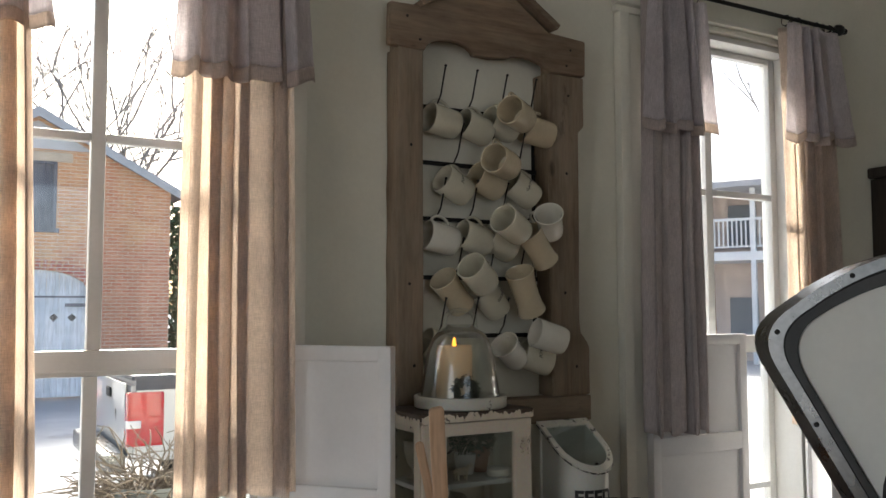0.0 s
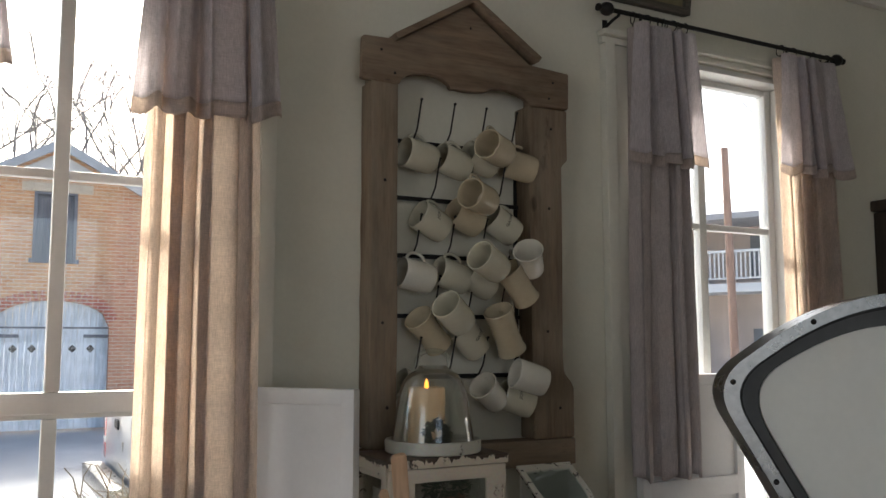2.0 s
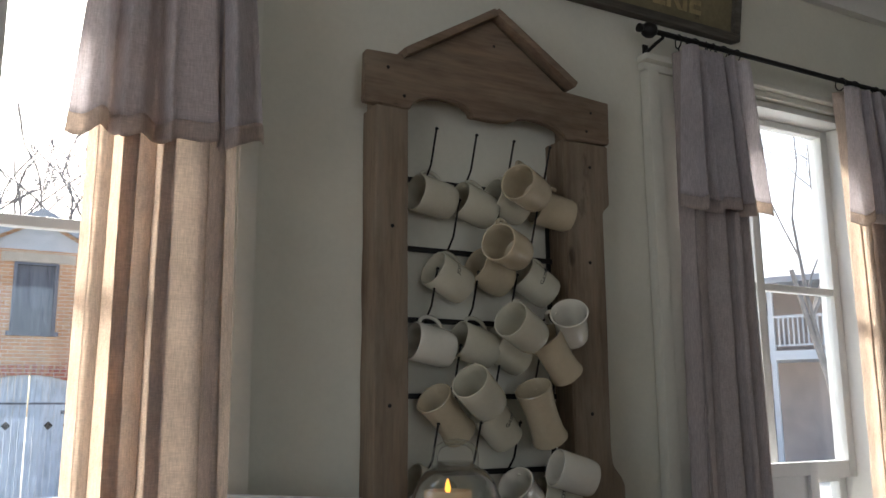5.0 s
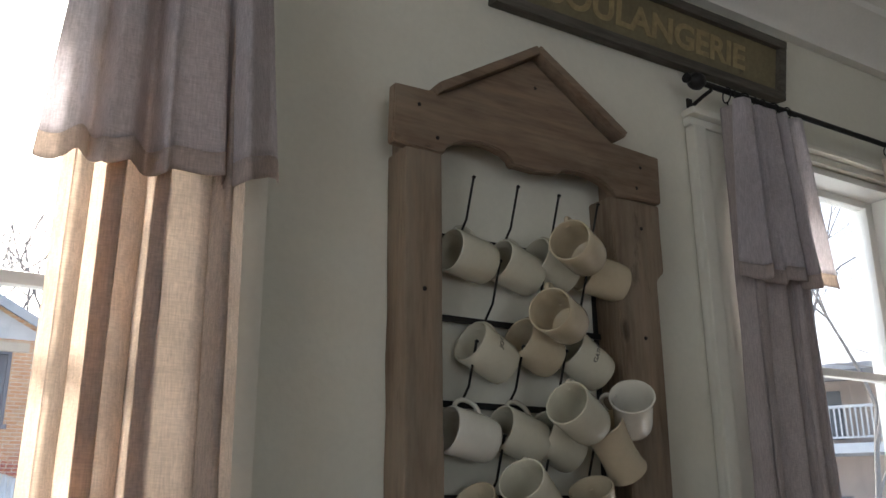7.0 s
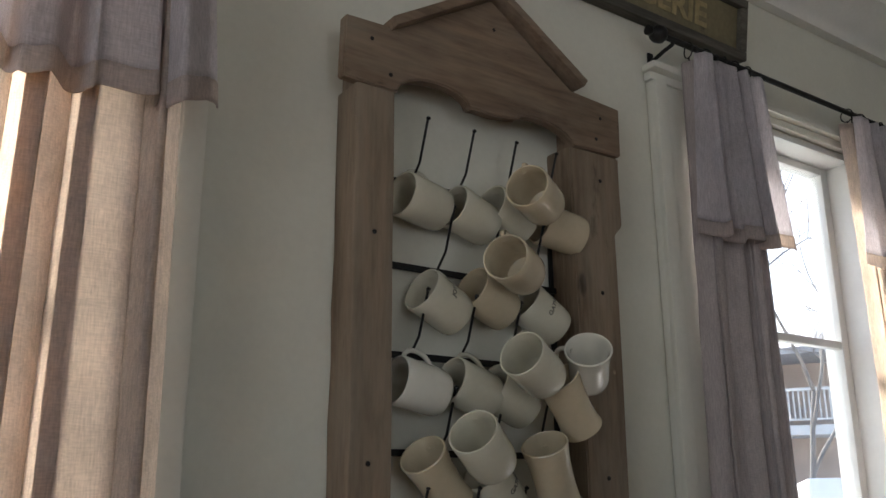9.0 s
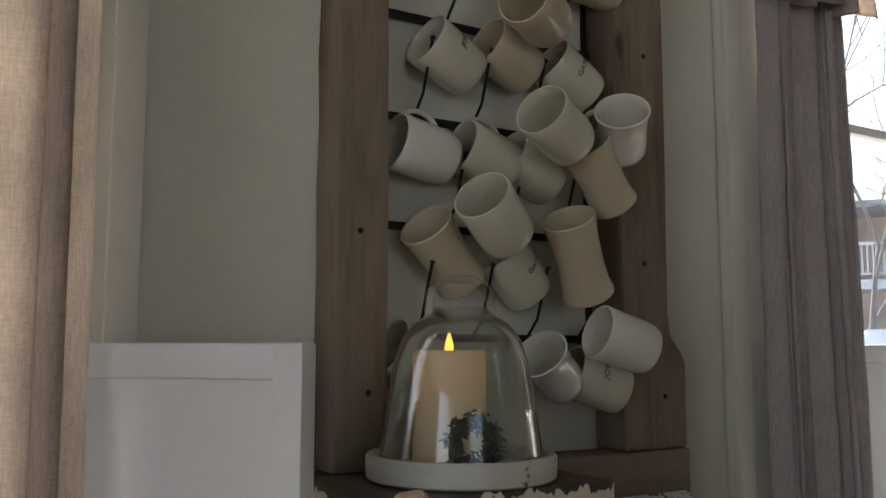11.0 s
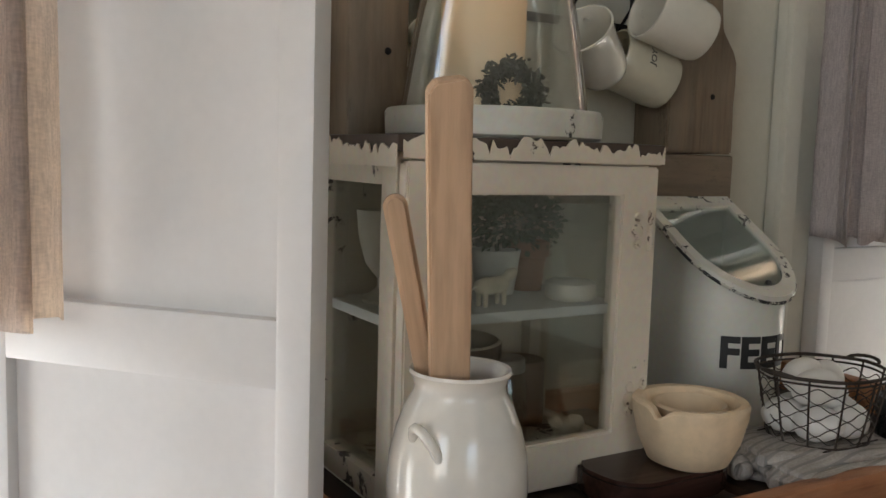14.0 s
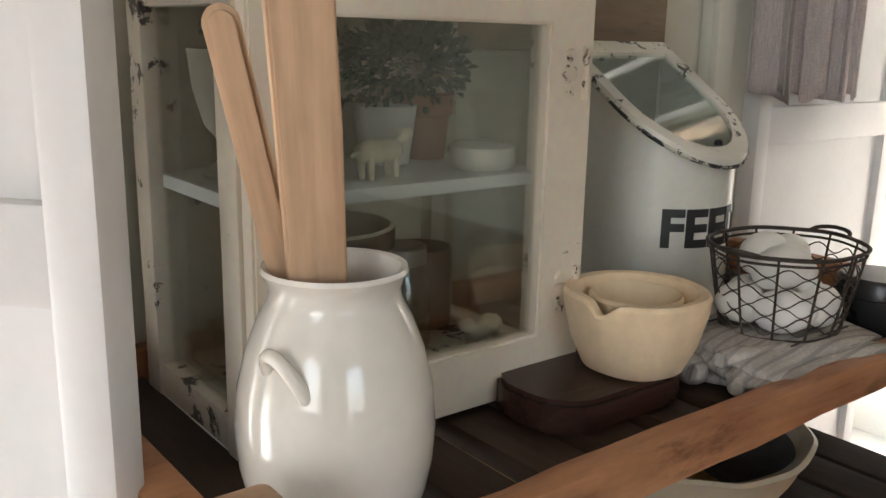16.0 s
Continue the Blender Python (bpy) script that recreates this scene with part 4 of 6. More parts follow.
fb.inputs["Emission Color"].default_value = (1.0, 0.33, 0.03, 1)
fb.inputs["Emission Strength"].default_value = 1.1
part("flame", lathe([(0, 0.138), (0.004, 0.142), (0.0058, 0.148), (0.0045, 0.157), (0.002, 0.165), (0, 0.169)], 16), fm, candle, "small amber glowing flame tip")

# ---- feed bin ----
bcx, bcy, bR = 1.561, 1.963, 0.079
BYB = 2.04
binm = thing("feed_bin", Matrix.Translation((bcx, bcy, TOPZ)), "white enamel feed bin with a slanted glass lid and black lettering", "bin")


def bin_plan(r, back):
    pts = [(bcx + r, back), ]
    pts += [(bcx + r * math.cos(a), bcy + r * math.sin(a)) for a in [-math.pi * i / 24 for i in range(25)]]
    pts += [(bcx - r, back)]
    return pts


def lid_z(y):
    return 1.023 + (y - 1.893) * 0.69


b = bmesh.new()
plan = bin_plan(bR, BYB)
lo = [b.verts.new((x, y, TOPZ + 0.001)) for x, y in plan]
hi = [b.verts.new((x, y, lid_z(y) - 0.006)) for x, y in plan]
for i in range(len(plan)):
    j = (i + 1) % len(plan)
    b.faces.new((lo[i], lo[j], hi[j], hi[i]))
b.faces.new(lo[::-1])
wpart("body", b, ENAMEL, binm, smooth=30)


def slab(r0, back0, z0, z1, hole=None):
    s = bmesh.new()
    rings = []
    for r, bk, dz in ([(r0, back0, z0), (r0, back0, z1)] + ([(hole[0], hole[1], z1), (hole[0], hole[1], z0)] if hole else [])):
        rings.append([s.verts.new((x, y, lid_z(y) + dz)) for x, y in bin_plan(r, bk)])
    n = len(rings[0])
    if hole:
        rings.append(rings[0])
    for a, c in zip(rings, rings[1:]):
        for i in range(n):
            s.faces.new((a[i], a[(i + 1) % n], c[(i + 1) % n], c[i]))
    if not hole:
        s.faces.new(rings[0][::-1])
        s.faces.new(rings[1])
    return s


lid = wpart("lid_frame", slab(bR + 0.011, BYB + 0.006, -0.006, 0.004, (bR - 0.006, BYB - 0.012)), ENAMELEDGE, binm, "white enamel lid rim with chipped black edges")
lg = wpart("lid_glass", slab(bR - 0.0055, BYB - 0.0115, -0.003, 0.0), clear_pane("lid_pane", (0.75, 0.8, 0.78), 2.5), lid, smooth=0)
lg.visible_shadow = False
wpart("lid_bolt", lathe([(0, 0.006), (0.003, 0.0055), (0.0045, 0.003), (0.005, 0)], 12, Matrix.Translation((1.562, 1.8925, lid_z(1.8925) + 0.004))), IRON, lid)
edge_pts = [(x, y, lid_z(y) - 0.0045) for x, y in bin_plan(bR + 0.0105, BYB + 0.004)]
wpart("lid_edge", tube(edge_pts, 0.0024, 6), chipped("chipped_black_edge", (0.6, 0.58, 0.5), (0.02, 0.02, 0.02), 0.47, 45), lid, "black chipped lower edge of the lid")
for x in (bcx - bR - 0.0006, bcx + bR + 0.0006):
    wpart("corner_seam", tube([(x, BYB - 0.002, TOPZ + 0.002), (x, BYB - 0.002, lid_z(BYB) - 0.012)], 0.0026, 6), ENAMELEDGE, binm)
tx = letters("FEED", 0.056, 0.0006, bold=0.035)
bmesh.ops.triangulate(tx, faces=tx.faces)
bmesh.ops.subdivide_edges(tx, edges=[e for e in tx.edges if e.calc_length() > 0.012], cuts=2)
span = max(v.co.x for v in tx.verts) - min(v.co.x for v in tx.verts)
for v in tx.verts:
    a = radians(-96) + v.co.x / span * radians(88)
    r = bR + 0.0006 + v.co.z
    v.co = Vector((bcx + r * math.cos(a), bcy + r * math.sin(a), 0.937 + v.co.y))
wpart("lettering", tx, INK, binm, "bold black capital letters")
part("rim_seam", tube([(bR * math.cos(a), bR * math.sin(a), 0.006) for a in [-math.pi * i / 24 for i in range(25)]], 0.003, 6), ENAMELEDGE, binm)

# ---- jug with wooden spoons ----
JC = Vector((1.0245, 1.7855, TOPZ))
JUGM = plain("white_ironstone", (0.74, 0.7, 0.63), 0.14, var=0.05, scale=6, relief=0.05, Coat_Weight=0.35, Coat_Roughness=0.08)
jug = thing("ironstone_jug", Matrix.Translation(JC), "glossy white ironstone jug with small side handles", "jug")
outp = [(0.0, 0.0), (0.047, 0.0), (0.052, 0.004), (0.0575, 0.02), (0.062, 0.042), (0.0634, 0.064), (0.0615, 0.09), (0.0555, 0.115), (0.0475, 0.135), (0.0415, 0.146), (0.0405, 0.153), (0.043, 0.16), (0.0455, 0.164), (0.0445, 0.167)]
innp = [(0.0415, 0.166), (0.0385, 0.159), (0.0365, 0.151), (0.042, 0.135), (0.05, 0.11), (0.055, 0.07), (0.045, 0.012), (0, 0.008)]
jb = lathe(outp + innp, 56)
part("body", jb, JUGM, jug)
for az in (-152, 28):
    d = Vector((math.cos(radians(az)), math.sin(radians(az)), 0))
    s = Vector((-d.y, d.x, 0))
    pts = []
    for i in range(11):
        a = math.pi * i / 10
        pts.append(d * (0.0505 + 0.011 * math.sin(a)) + s * (0.0135 * math.cos(a)) + Vector((0, 0, 0.104 + 0.02 * math.sin(a) - 0.009 * math.cos(a))))
    part("handle", tube(pts, lambda u: 0.0052 - 0.0008 * math.sin(math.pi * u), 12), JUGM, jug)
SPOONW = wood("pale_wood", (0.56, 0.36, 0.22), (0.78, 0.56, 0.38), "z", 0.6, 4, 0.5, False, worn=(0.68, 0.46, 0.29))


def stick(base, tip, w0, w1, thick, name, label, seed, round_tip=False):
    a, t = Vector(base), Vector(tip)
    d = t - a
    zz = d.normalized()
    yy = Vector((math.cos(seed), math.sin(seed), 0))
    yy = (yy - zz * yy.dot(zz)).normalized()
    m = Matrix((yy.cross(zz), yy, zz)).transposed().to_4x4()
    m.translation = a
    th = thing(name, m, label, "spatula")
    L = d.length
    outl = [(-w0, 0), (w0, 0), (w1, L * 0.6), (w1, L - w1 * 0.5), (w1 * 0.6, L - w1 * 0.08), (-w1 * 0.6, L), (-w1 * 0.95, L - w1 * 0.35), (-w1, L * 0.6)]
    if round_tip:
        outl = [(-w0, 0), (w0, 0)] + [(w1 * math.cos(math.pi * i / 10), L - w1 + w1 * math.sin(math.pi * i / 10)) for i in range(11)]
    bm = prism(outl, -thick, thick, "y", thick * (0.6 if round_tip else 0.22))
    part("blade", rough_up(bm, 0.0008, 40, 2), SPOONW, th)


stick((1.038, 1.819, TOPZ + 0.027), (0.949, 1.695, 1.235), 0.0168, 0.0172, 0.0068, "wooden_spatula", "straight pale wooden paddle standing in the jug", radians(-110))
stick((1.031, 1.798, TOPZ + 0.02), (0.961, 1.80, 1.146), 0.0092, 0.0105, 0.006, "wooden_spoon_handle", "rounded pale wooden spoon handle in the jug", radians(-115), True)

# ---- mortar bowl on a dark board ----
board = thing("cutting_board", Matrix.Translation((1.3, 1.80, TOPZ)), "dark reddish wooden board with rounded corners", "cutting board")
outl = []
for cx, cy, a0 in ((0.034, 0.008, -90), (0.034, 0.022, 0), (-0.045, 0.022, 90), (-0.045, 0.008, 180)):
    for i in range(7):
        a = radians(a0 + 15 * i)
        outl.append((cx + 0.046 * math.cos(a), cy + 0.046 * math.sin(a)))
part("board", rough_up(prism(outl, 0.001, 0.030, "z", 0.004), 0.0008, 30), wood("red_brown_board", (0.022, 0.011, 0.009), (0.08, 0.037, 0.027), "x", 0.22, 6), board)
BC = Vector((1.327, 1.797, TOPZ + 0.031))
mortar = thing("mortar_bowl", Matrix.Translation(BC) @ Matrix.Scale(0.87, 4), "thick cream stoneware mortar bowl with a pouring lip", "bowl")
LIP = radians(-166)
mb = lathe([(0, 0), (0.042, 0), (0.05, 0.004), (0.062, 0.03), (0.07, 0.062), (0.071, 0.076), (0.068, 0.08), (0.059, 0.079), (0.055, 0.073), (0.05, 0.045), (0.035, 0.02), (0, 0.014)], 64)
for v in mb.verts:
    a = math.atan2(v.co.y, v.co.x) - LIP
    a = (a + math.pi) % (2 * math.pi) - math.pi
    k = math.exp(-(a / 0.16) ** 2) * max(0, (v.co.z - 0.05) / 0.03)
    v.co.z -= 0.012 * k
    v.co.x += 0.006 * k * math.cos(LIP)
    v.co.y += 0.006 * k * math.sin(LIP)
part("bowl", rough_up(mb, 0.0012, 26), plain("mortar_stoneware", (0.76, 0.58, 0.38), 0.45, var=0.12, scale=14, relief=0.2, stain=((0.45, 0.36, 0.24), 0.66)), mortar)
inn = thing("nested_bowl", Matrix.Translation(BC + Vector((0.004, 0.004, 0.019))), "small cream bowl nested in the mortar", "bowl")
part("bowl", lathe([(0, 0), (0.02, 0), (0.033, 0.018), (0.04, 0.042), (0.038, 0.045), (0.035, 0.043), (0.027, 0.02), (0, 0.008)], 40), plain("nested_stoneware", (0.7, 0.55, 0.37), 0.5, var=0.08, scale=14), inn)

# ---- wire basket of eggs on a folded cloth ----
WIRE = plain("rusted_wire", (0.07, 0.055, 0.045), 0.6, 0.5, var=0.4, scale=40)
BK = Vector((1.52, 1.777, TOPZ))
TOWEL = cloth("striped_towel", (0.6, 0.56, 0.48), 0.0, 300)
tt = TOWEL.node_tree
tb = tt.nodes["Principled BSDF"]
wv = add(tt, "ShaderNodeTexWave", Scale=26.0, Distortion=0.3)
wv.bands_direction = "Y"
tt.links.new(coords(tt), wv.inputs["Vector"])
src = tb.inputs["Base Color"].links[0].from_socket
tt.links.new(mix(tt, ramp(tt, wv.outputs[0], [(0.78, (0, 0, 0)), (0.84, (1, 1, 1))]).outputs[0], src, (0.3, 0.28, 0.26)), tb.inputs["Base Color"])
towel = thing("folded_towel", Matrix.Translation((1.52, 1.785, TOPZ)), "folded striped linen towel under the wire basket", "towel")
for k in range(4):
    def layer(u, v, k=k):
        x = -0.105 + 0.2 * u + 0.012 * math.sin(k * 2.1) + 0.006 * math.sin(9 * v + k)
        y = -0.075 + 0.135 * v + 0.012 * math.cos(k * 1.7) + 0.006 * math.sin(8 * u + 2 * k)
        drop = 0.006 * (abs(2 * u - 1) ** 6 + abs(2 * v - 1) ** 6)
        return (x, y, 0.008 + 0.0085 * k + 0.003 * math.sin(7 * u + 5 * v + k * 1.3) - drop)
    part("fold", grid(layer, 30, 20), TOWEL, towel, thick=0.007, smooth=70)
for k, (y0, z0, r, xa, xb) in enumerate(((-0.078, 0.013, 0.012, -0.125, 0.06), (-0.066, 0.028, 0.0105, -0.118, 0.075), (-0.086, 0.0085, 0.008, -0.06, 0.09), (-0.03, 0.016, 0.013, -0.132, -0.07))):
    pts = []
    for i in range(25):
        u = i / 24
        pts.append((xa + (xb - xa) * u, y0 + 0.03 + 0.008 * math.sin(5 * u + 1.7 * k) + 0.004 * math.sin(13 * u + k) + 0.02 * u * (k == 3), z0 + 0.003 * math.sin(7 * u + k)))
    roll = tube(pts, lambda u, r=r, k=k: r * (0.55 + 0.45 * min(1.0, 7 * u, 7 * (1 - u))) * (1 + 0.16 * math.sin(17 * u + k)), 14)
    part("rolled_fold", rough_up(roll, 0.0018, 45), TOWEL, towel, smooth=70)
TZ = 0.036
basket = thing("wire_egg_basket", Matrix.Translation(BK + Vector((0, 0, TZ))), "small rusty wire basket filled with white eggs", "basket")


def hexring(r, z, bulge=0.0, n=48):
    pts = []
    for i in range(n):
        a = 2 * math.pi * i / n
        k = 1 + bulge * math.cos(6 * a)
        pts.append((r * k * math.cos(a) * 1.08, r * k * math.sin(a) * 0.92, z))
    return pts


for r, z, w in ((0.074, 0.083, 0.0021), (0.0725, 0.077, 0.0013), (0.056, 0.002, 0.0018)):
    part("hoop", tube(hexring(r, z, 0.02), w, 6, closed=True), WIRE, basket)
for i in range(12):
    a = 2 * math.pi * i / 12
    pts = [((0.056 + 0.018 * s ** 0.8) * math.cos(a) * 1.08, (0.056 + 0.018 * s ** 0.8) * math.sin(a) * 0.92, 0.002 + 0.081 * s) for s in [j / 6 for j in range(7)]]
    part("rib", tube(pts, 0.0013, 6), WIRE, basket)
for j in range(7):
    z = 0.012 + 0.0095 * j
    r = 0.056 + 0.018 * (z / 0.095) ** 0.8
    n = 96
    pts = [(r * math.cos(2 * math.pi * i / n) * 1.08, r * math.sin(2 * math.pi * i / n) * 0.92, z + 0.0042 * math.sin(2 * math.pi * i / n * 12 + (math.pi if j % 2 else 0))) for i in range(n)]
    part("mesh_wire", tube(pts, 0.0007, 4, closed=True), WIRE, basket)
for j in range(-2, 3):
    part("floor_wire", tube([(-0.05, 0.022 * j, 0.002), (0.05, 0.022 * j, 0.002)], 0.001, 5), WIRE, basket)
for s in (-1, 1):
    pts = [(s * (0.078 + 0.012 * math.sin(a)), 0.02 * math.cos(a), 0.084 + 0.004 * math.sin(a)) for a in [math.pi * i / 8 for i in range(9)]]
    part("loop_handle", tube(pts, 0.0022, 6), WIRE, basket)
EGG = plain("eggshell", (0.8, 0.78, 0.74), 0.4, var=0.03, scale=10, relief=0.1)
egg_prof = [(0, -0.027), (0.009, -0.0255), (0.0155, -0.02), (0.0195, -0.011), (0.021, -0.002), (0.0195, 0.009), (0.0155, 0.019), (0.0095, 0.0265), (0.004, 0.0297), (0, 0.0305)]
egg_mesh = None
for x, y, z, rx, rz in ((-0.032, -0.022, 0.026, 80, 20), (0.012, -0.032, 0.027, 95, 100), (0.036, 0.006, 0.026, 85, 60), (-0.01, 0.028, 0.026, 90, 150), (-0.038, 0.018, 0.027, 80, 260), (0.0, -0.004, 0.058, 75, 200), (-0.022, -0.008, 0.064, 60, 10), (0.022, 0.01, 0.066, 95, 300), (-0.006, 0.02, 0.07, 80, 90)):
    m = Matrix.Translation(BK + Vector((x, y, z + TZ))) @ pose(0, 0, 0, rx, 0, rz)
    if egg_mesh is None:
        e = part("egg", lathe(egg_prof, 28), EGG)
        e.matrix_basis = m
        egg_mesh = tagged(e, "white egg lying in the wire basket", "egg", "eggs in the basket")
    else:
        copy_thing(egg_mesh, m)

# ---- bowl on the lower shelf, black cylinder at the bench's far end ----
def scalloped(bm):
    for v in bm.verts:
        a = math.atan2(v.co.y, v.co.x)
        k = max(0.0, (v.co.z - 0.085) / 0.05)
        v.co.x *= 1 + 0.006 * k * math.sin(11 * a)
        v.co.y *= 1 + 0.006 * k * math.sin(11 * a)
        v.co.z += 0.0012 * k * math.cos(11 * a) + 0.003 * k * math.sin(4 * a)
    return bm


low = thing("mixing_bowl", Matrix.Translation((1.478, 1.855, 0.641)) @ Matrix.Diagonal((1.1, 1.1, 0.78, 1)), "wide scalloped cream bowl with a dark inside on the lower shelf", "bowl")
part("bowl", rough_up(scalloped(lathe([(0, 0), (0.055, 0), (0.06, 0.006), (0.09, 0.045), (0.112, 0.095), (0.121, 0.128), (0.125, 0.132), (0.121, 0.136), (0.113, 0.131), (0.1, 0.09), (0.07, 0.03), (0, 0.015)], 90)), 0.0022, 22), chipped("old_bowl_glaze", (0.6, 0.5, 0.36), (0.16, 0.11, 0.07), 0.62, 12), low)
part("dark_lining", lathe([(0, 0.0165), (0.0695, 0.0315), (0.099, 0.0905), (0.108, 0.116), (0.106, 0.116), (0.097, 0.091), (0.067, 0.034), (0, 0.02)], 64), plain("dark_grey_glaze", (0.11, 0.105, 0.1), 0.35, var=0.3, scale=15), low, "dark grey glazed inside")
dw = thing("mustard_cloth", Matrix.Translation((1.425, 1.838, 0.70)), "crumpled mustard cloth lying in the scalloped bowl", "cloth")
part("cloth", grid(lambda u, v: (0.1 * (u - 0.5), 0.085 * (v - 0.5), 0.002 + 0.034 * math.sin(math.pi * u) * math.sin(math.pi * v) + 0.012 * noise.noise((6 * u, 6 * v, 3))), 36, 30), cloth("mustard_linen", (0.5, 0.36, 0.14), 0.0), dw, thick=0.003, smooth=80)
tan = thing("tan_bowl", Matrix.Translation((1.2, 1.83, 0.641)), "rounded orange-tan stoneware bowl on the lower shelf", "bowl")
part("bowl", rough_up(lathe([(0, 0), (0.05, 0), (0.054, 0.004), (0.078, 0.035), (0.094, 0.075), (0.099, 0.1), (0.102, 0.106), (0.099, 0.11), (0.094, 0.106), (0.086, 0.075), (0.06, 0.028), (0, 0.014)], 64), 0.001, 20), plain("tan_glaze", (0.55, 0.34, 0.16), 0.35, var=0.15, scale=12, stain=((0.36, 0.2, 0.09), 0.62)), tan)
# Upright black cylinder, put in place of a dark handle of unknown kind.
tin = thing("black_handle_block", Matrix.Translation((1.675, 1.755, TOPZ)), "short black cylinder with a rounded rim, standing in for a dark handle", "tin")
part("tin", lathe([(0, 0), (0.038, 0), (0.04, 0.003), (0.04, 0.048), (0.043, 0.05), (0.043, 0.066), (0.04, 0.07), (0, 0.072)], 40), plain("black_enamel", (0.015, 0.015, 0.016), 0.3, var=0.2), tin)

# ---- contents of the little cabinet ----
SH = 1.0195
FLOORC = CZ0 + 0.0265
SILVER = plain("dull_tin", (0.45, 0.44, 0.41), 0.35, 0.9, var=0.15, scale=20)
FAUX = plain("dark_green_leaf", (0.035, 0.07, 0.035), 0.6, var=0.4, scale=40)
TERRA = plain("aged_terracotta", (0.32, 0.17, 0.11), 0.85, var=0.2, scale=20)


def small(name, loc, prof, mat, label, cat, m=None):
    t = thing(name, Matrix.Translation(loc), label, cat)
    part("body", lathe(prof, 32), mat, t)
    return t


gob = small("stone_goblet", (1.05, 1.985, SH), [(0, 0), (0.022, 0), (0.024, 0.004), (0.008, 0.016), (0.007, 0.026), (0.02, 0.042), (0.028, 0.07), (0.031, 0.1), (0.028, 0.1), (0.024, 0.07), (0, 0.04)], plain("pale_plaster", (0.55, 0.5, 0.42), 0.7, var=0.15, scale=25), "pale footed goblet on the cabinet shelf", "goblet")
small("lidded_tin", (1.264, 1.93, SH), [(0, 0), (0.026, 0), (0.029, 0.003), (0.0295, 0.008), (0.029, 0.019), (0.024, 0.022), (0, 0.023)], plain("cream_tin", (0.66, 0.63, 0.56), 0.35, 0.2, var=0.1, scale=20), "low round cream tin with a dull lid", "tin")
pot = small("plant_pot", (1.205, 1.998, SH), [(0, 0), (0.022, 0), (0.026, 0.03), (0.029, 0.052), (0.026, 0.052), (0.02, 0.01), (0, 0.006)], plain("white_pot", (0.62, 0.6, 0.56), 0.5, var=0.08), "small white pot with dark green foliage", "potted plant")
leaf = bmesh.new()
rl = random.Random(4)
for i in range(900):
    d = Vector((rl.gauss(0, 1), rl.gauss(0, 0.6), rl.gauss(0.35, 0.8))).normalized()
    c = Vector((0.018, -0.01, 0.088)) + Vector((d.x * 0.068, d.y * 0.03, d.z * 0.042)) * rl.uniform(0.3, 1.0)
    s = d.cross(Vector((rl.random(), rl.random(), 1))).normalized() * 0.0034
    t = d * 0.009
    n = s.cross(t).normalized() * 0.0015
    vs = [leaf.verts.new(c + p) for p in (-s * 0.2, s + n + t * 0.5, t, -s + n + t * 0.5)]
    leaf.faces.new(vs)
part("foliage", leaf, FAUX, pot, "dark green small-leaved foliage", thick=0.0006, kind="stuff")
small("terracotta_pot", (1.258, 2.01, SH), [(0, 0), (0.02, 0), (0.024, 0.04), (0.028, 0.042), (0.028, 0.06), (0.024, 0.06), (0.018, 0.01), (0, 0.008)], TERRA, "small aged terracotta pot", "pot")


def figurine(name, loc, rot, label, k=1.0):
    """A small four-legged carved animal: one plain mesh."""
    bm = lathe([(0, -0.02), (0.006, -0.0185), (0.0085, -0.01), (0.0078, 0.002), (0.0085, 0.012), (0.006, 0.019), (0, 0.021)], 16, Matrix.Translation((0, 0, 0.019)) @ Matrix.Rotation(radians(90), 4, "Y"))
    lathe([(0, -0.006), (0.004, -0.005), (0.0058, 0), (0.004, 0.007), (0, 0.011)], 14, Matrix.Translation((0.025, 0, 0.028)) @ Matrix.Rotation(radians(70), 4, "Y"), bm)
    tube([(0.016, 0, 0.022), (0.024, 0, 0.028)], 0.0045, 10, bm)
    for x in (-0.013, 0.012):
        for y in (-0.0045, 0.0045):
            tube([(x, y, 0.016), (x + 0.001, y, 0.0)], lambda u: 0.0032 - 0.0012 * u, 8, bm)
    tube([(-0.02, 0, 0.02), (-0.027, 0, 0.017)], 0.0015, 6, bm)
    bm.transform(Matrix.Scale(k, 4))
    o = part(name, bm, plain(name + "_paint", (0.66, 0.58, 0.44), 0.55, var=0.15, scale=60), smooth=60)
    o.matrix_basis = pose(*loc, 0, 0, rot)
    return tagged(o, label, "figurine")


figurine("animal_figurine", (1.15, 1.925, SH), 12, "small cream carved animal figurine on the shelf", 1.15)
figurine("lying_figurine", (1.25, 1.905, FLOORC), 200, "small cream carved animal figurine on the cabinet floor", 1.2)
crock = small("stoneware_crock", (1.105, 1.945, FLOORC), [(0, 0), (0.054, 0), (0.056, 0.003), (0.0595, 0.105), (0.061, 0.11), (0.061, 0.126), (0.058, 0.128), (0.055, 0.124), (0.053, 0.01), (0, 0.006)], plain("crock_glaze", (0.6, 0.53, 0.42), 0.35, var=0.08, scale=12), "cream stoneware crock with a dark rim", "crock")
part("dark_band", lathe([(0.0612, 0.110), (0.0618, 0.111), (0.0618, 0.125), (0.0612, 0.126)], 32), plain("dark_band_glaze", (0.1, 0.07, 0.05), 0.5), crock, "dark brown rim band")
bt = letters("b", 0.035, 0.0006)
for v in bt.verts:
    a = radians(-66) + v.co.x / 0.06
    v.co = Vector(((0.0603 + v.co.z) * math.cos(a), (0.0603 + v.co.z) * math.sin(a), 0.088 + v.co.y))
part("lettering", bt, INK, crock, "black written letter")
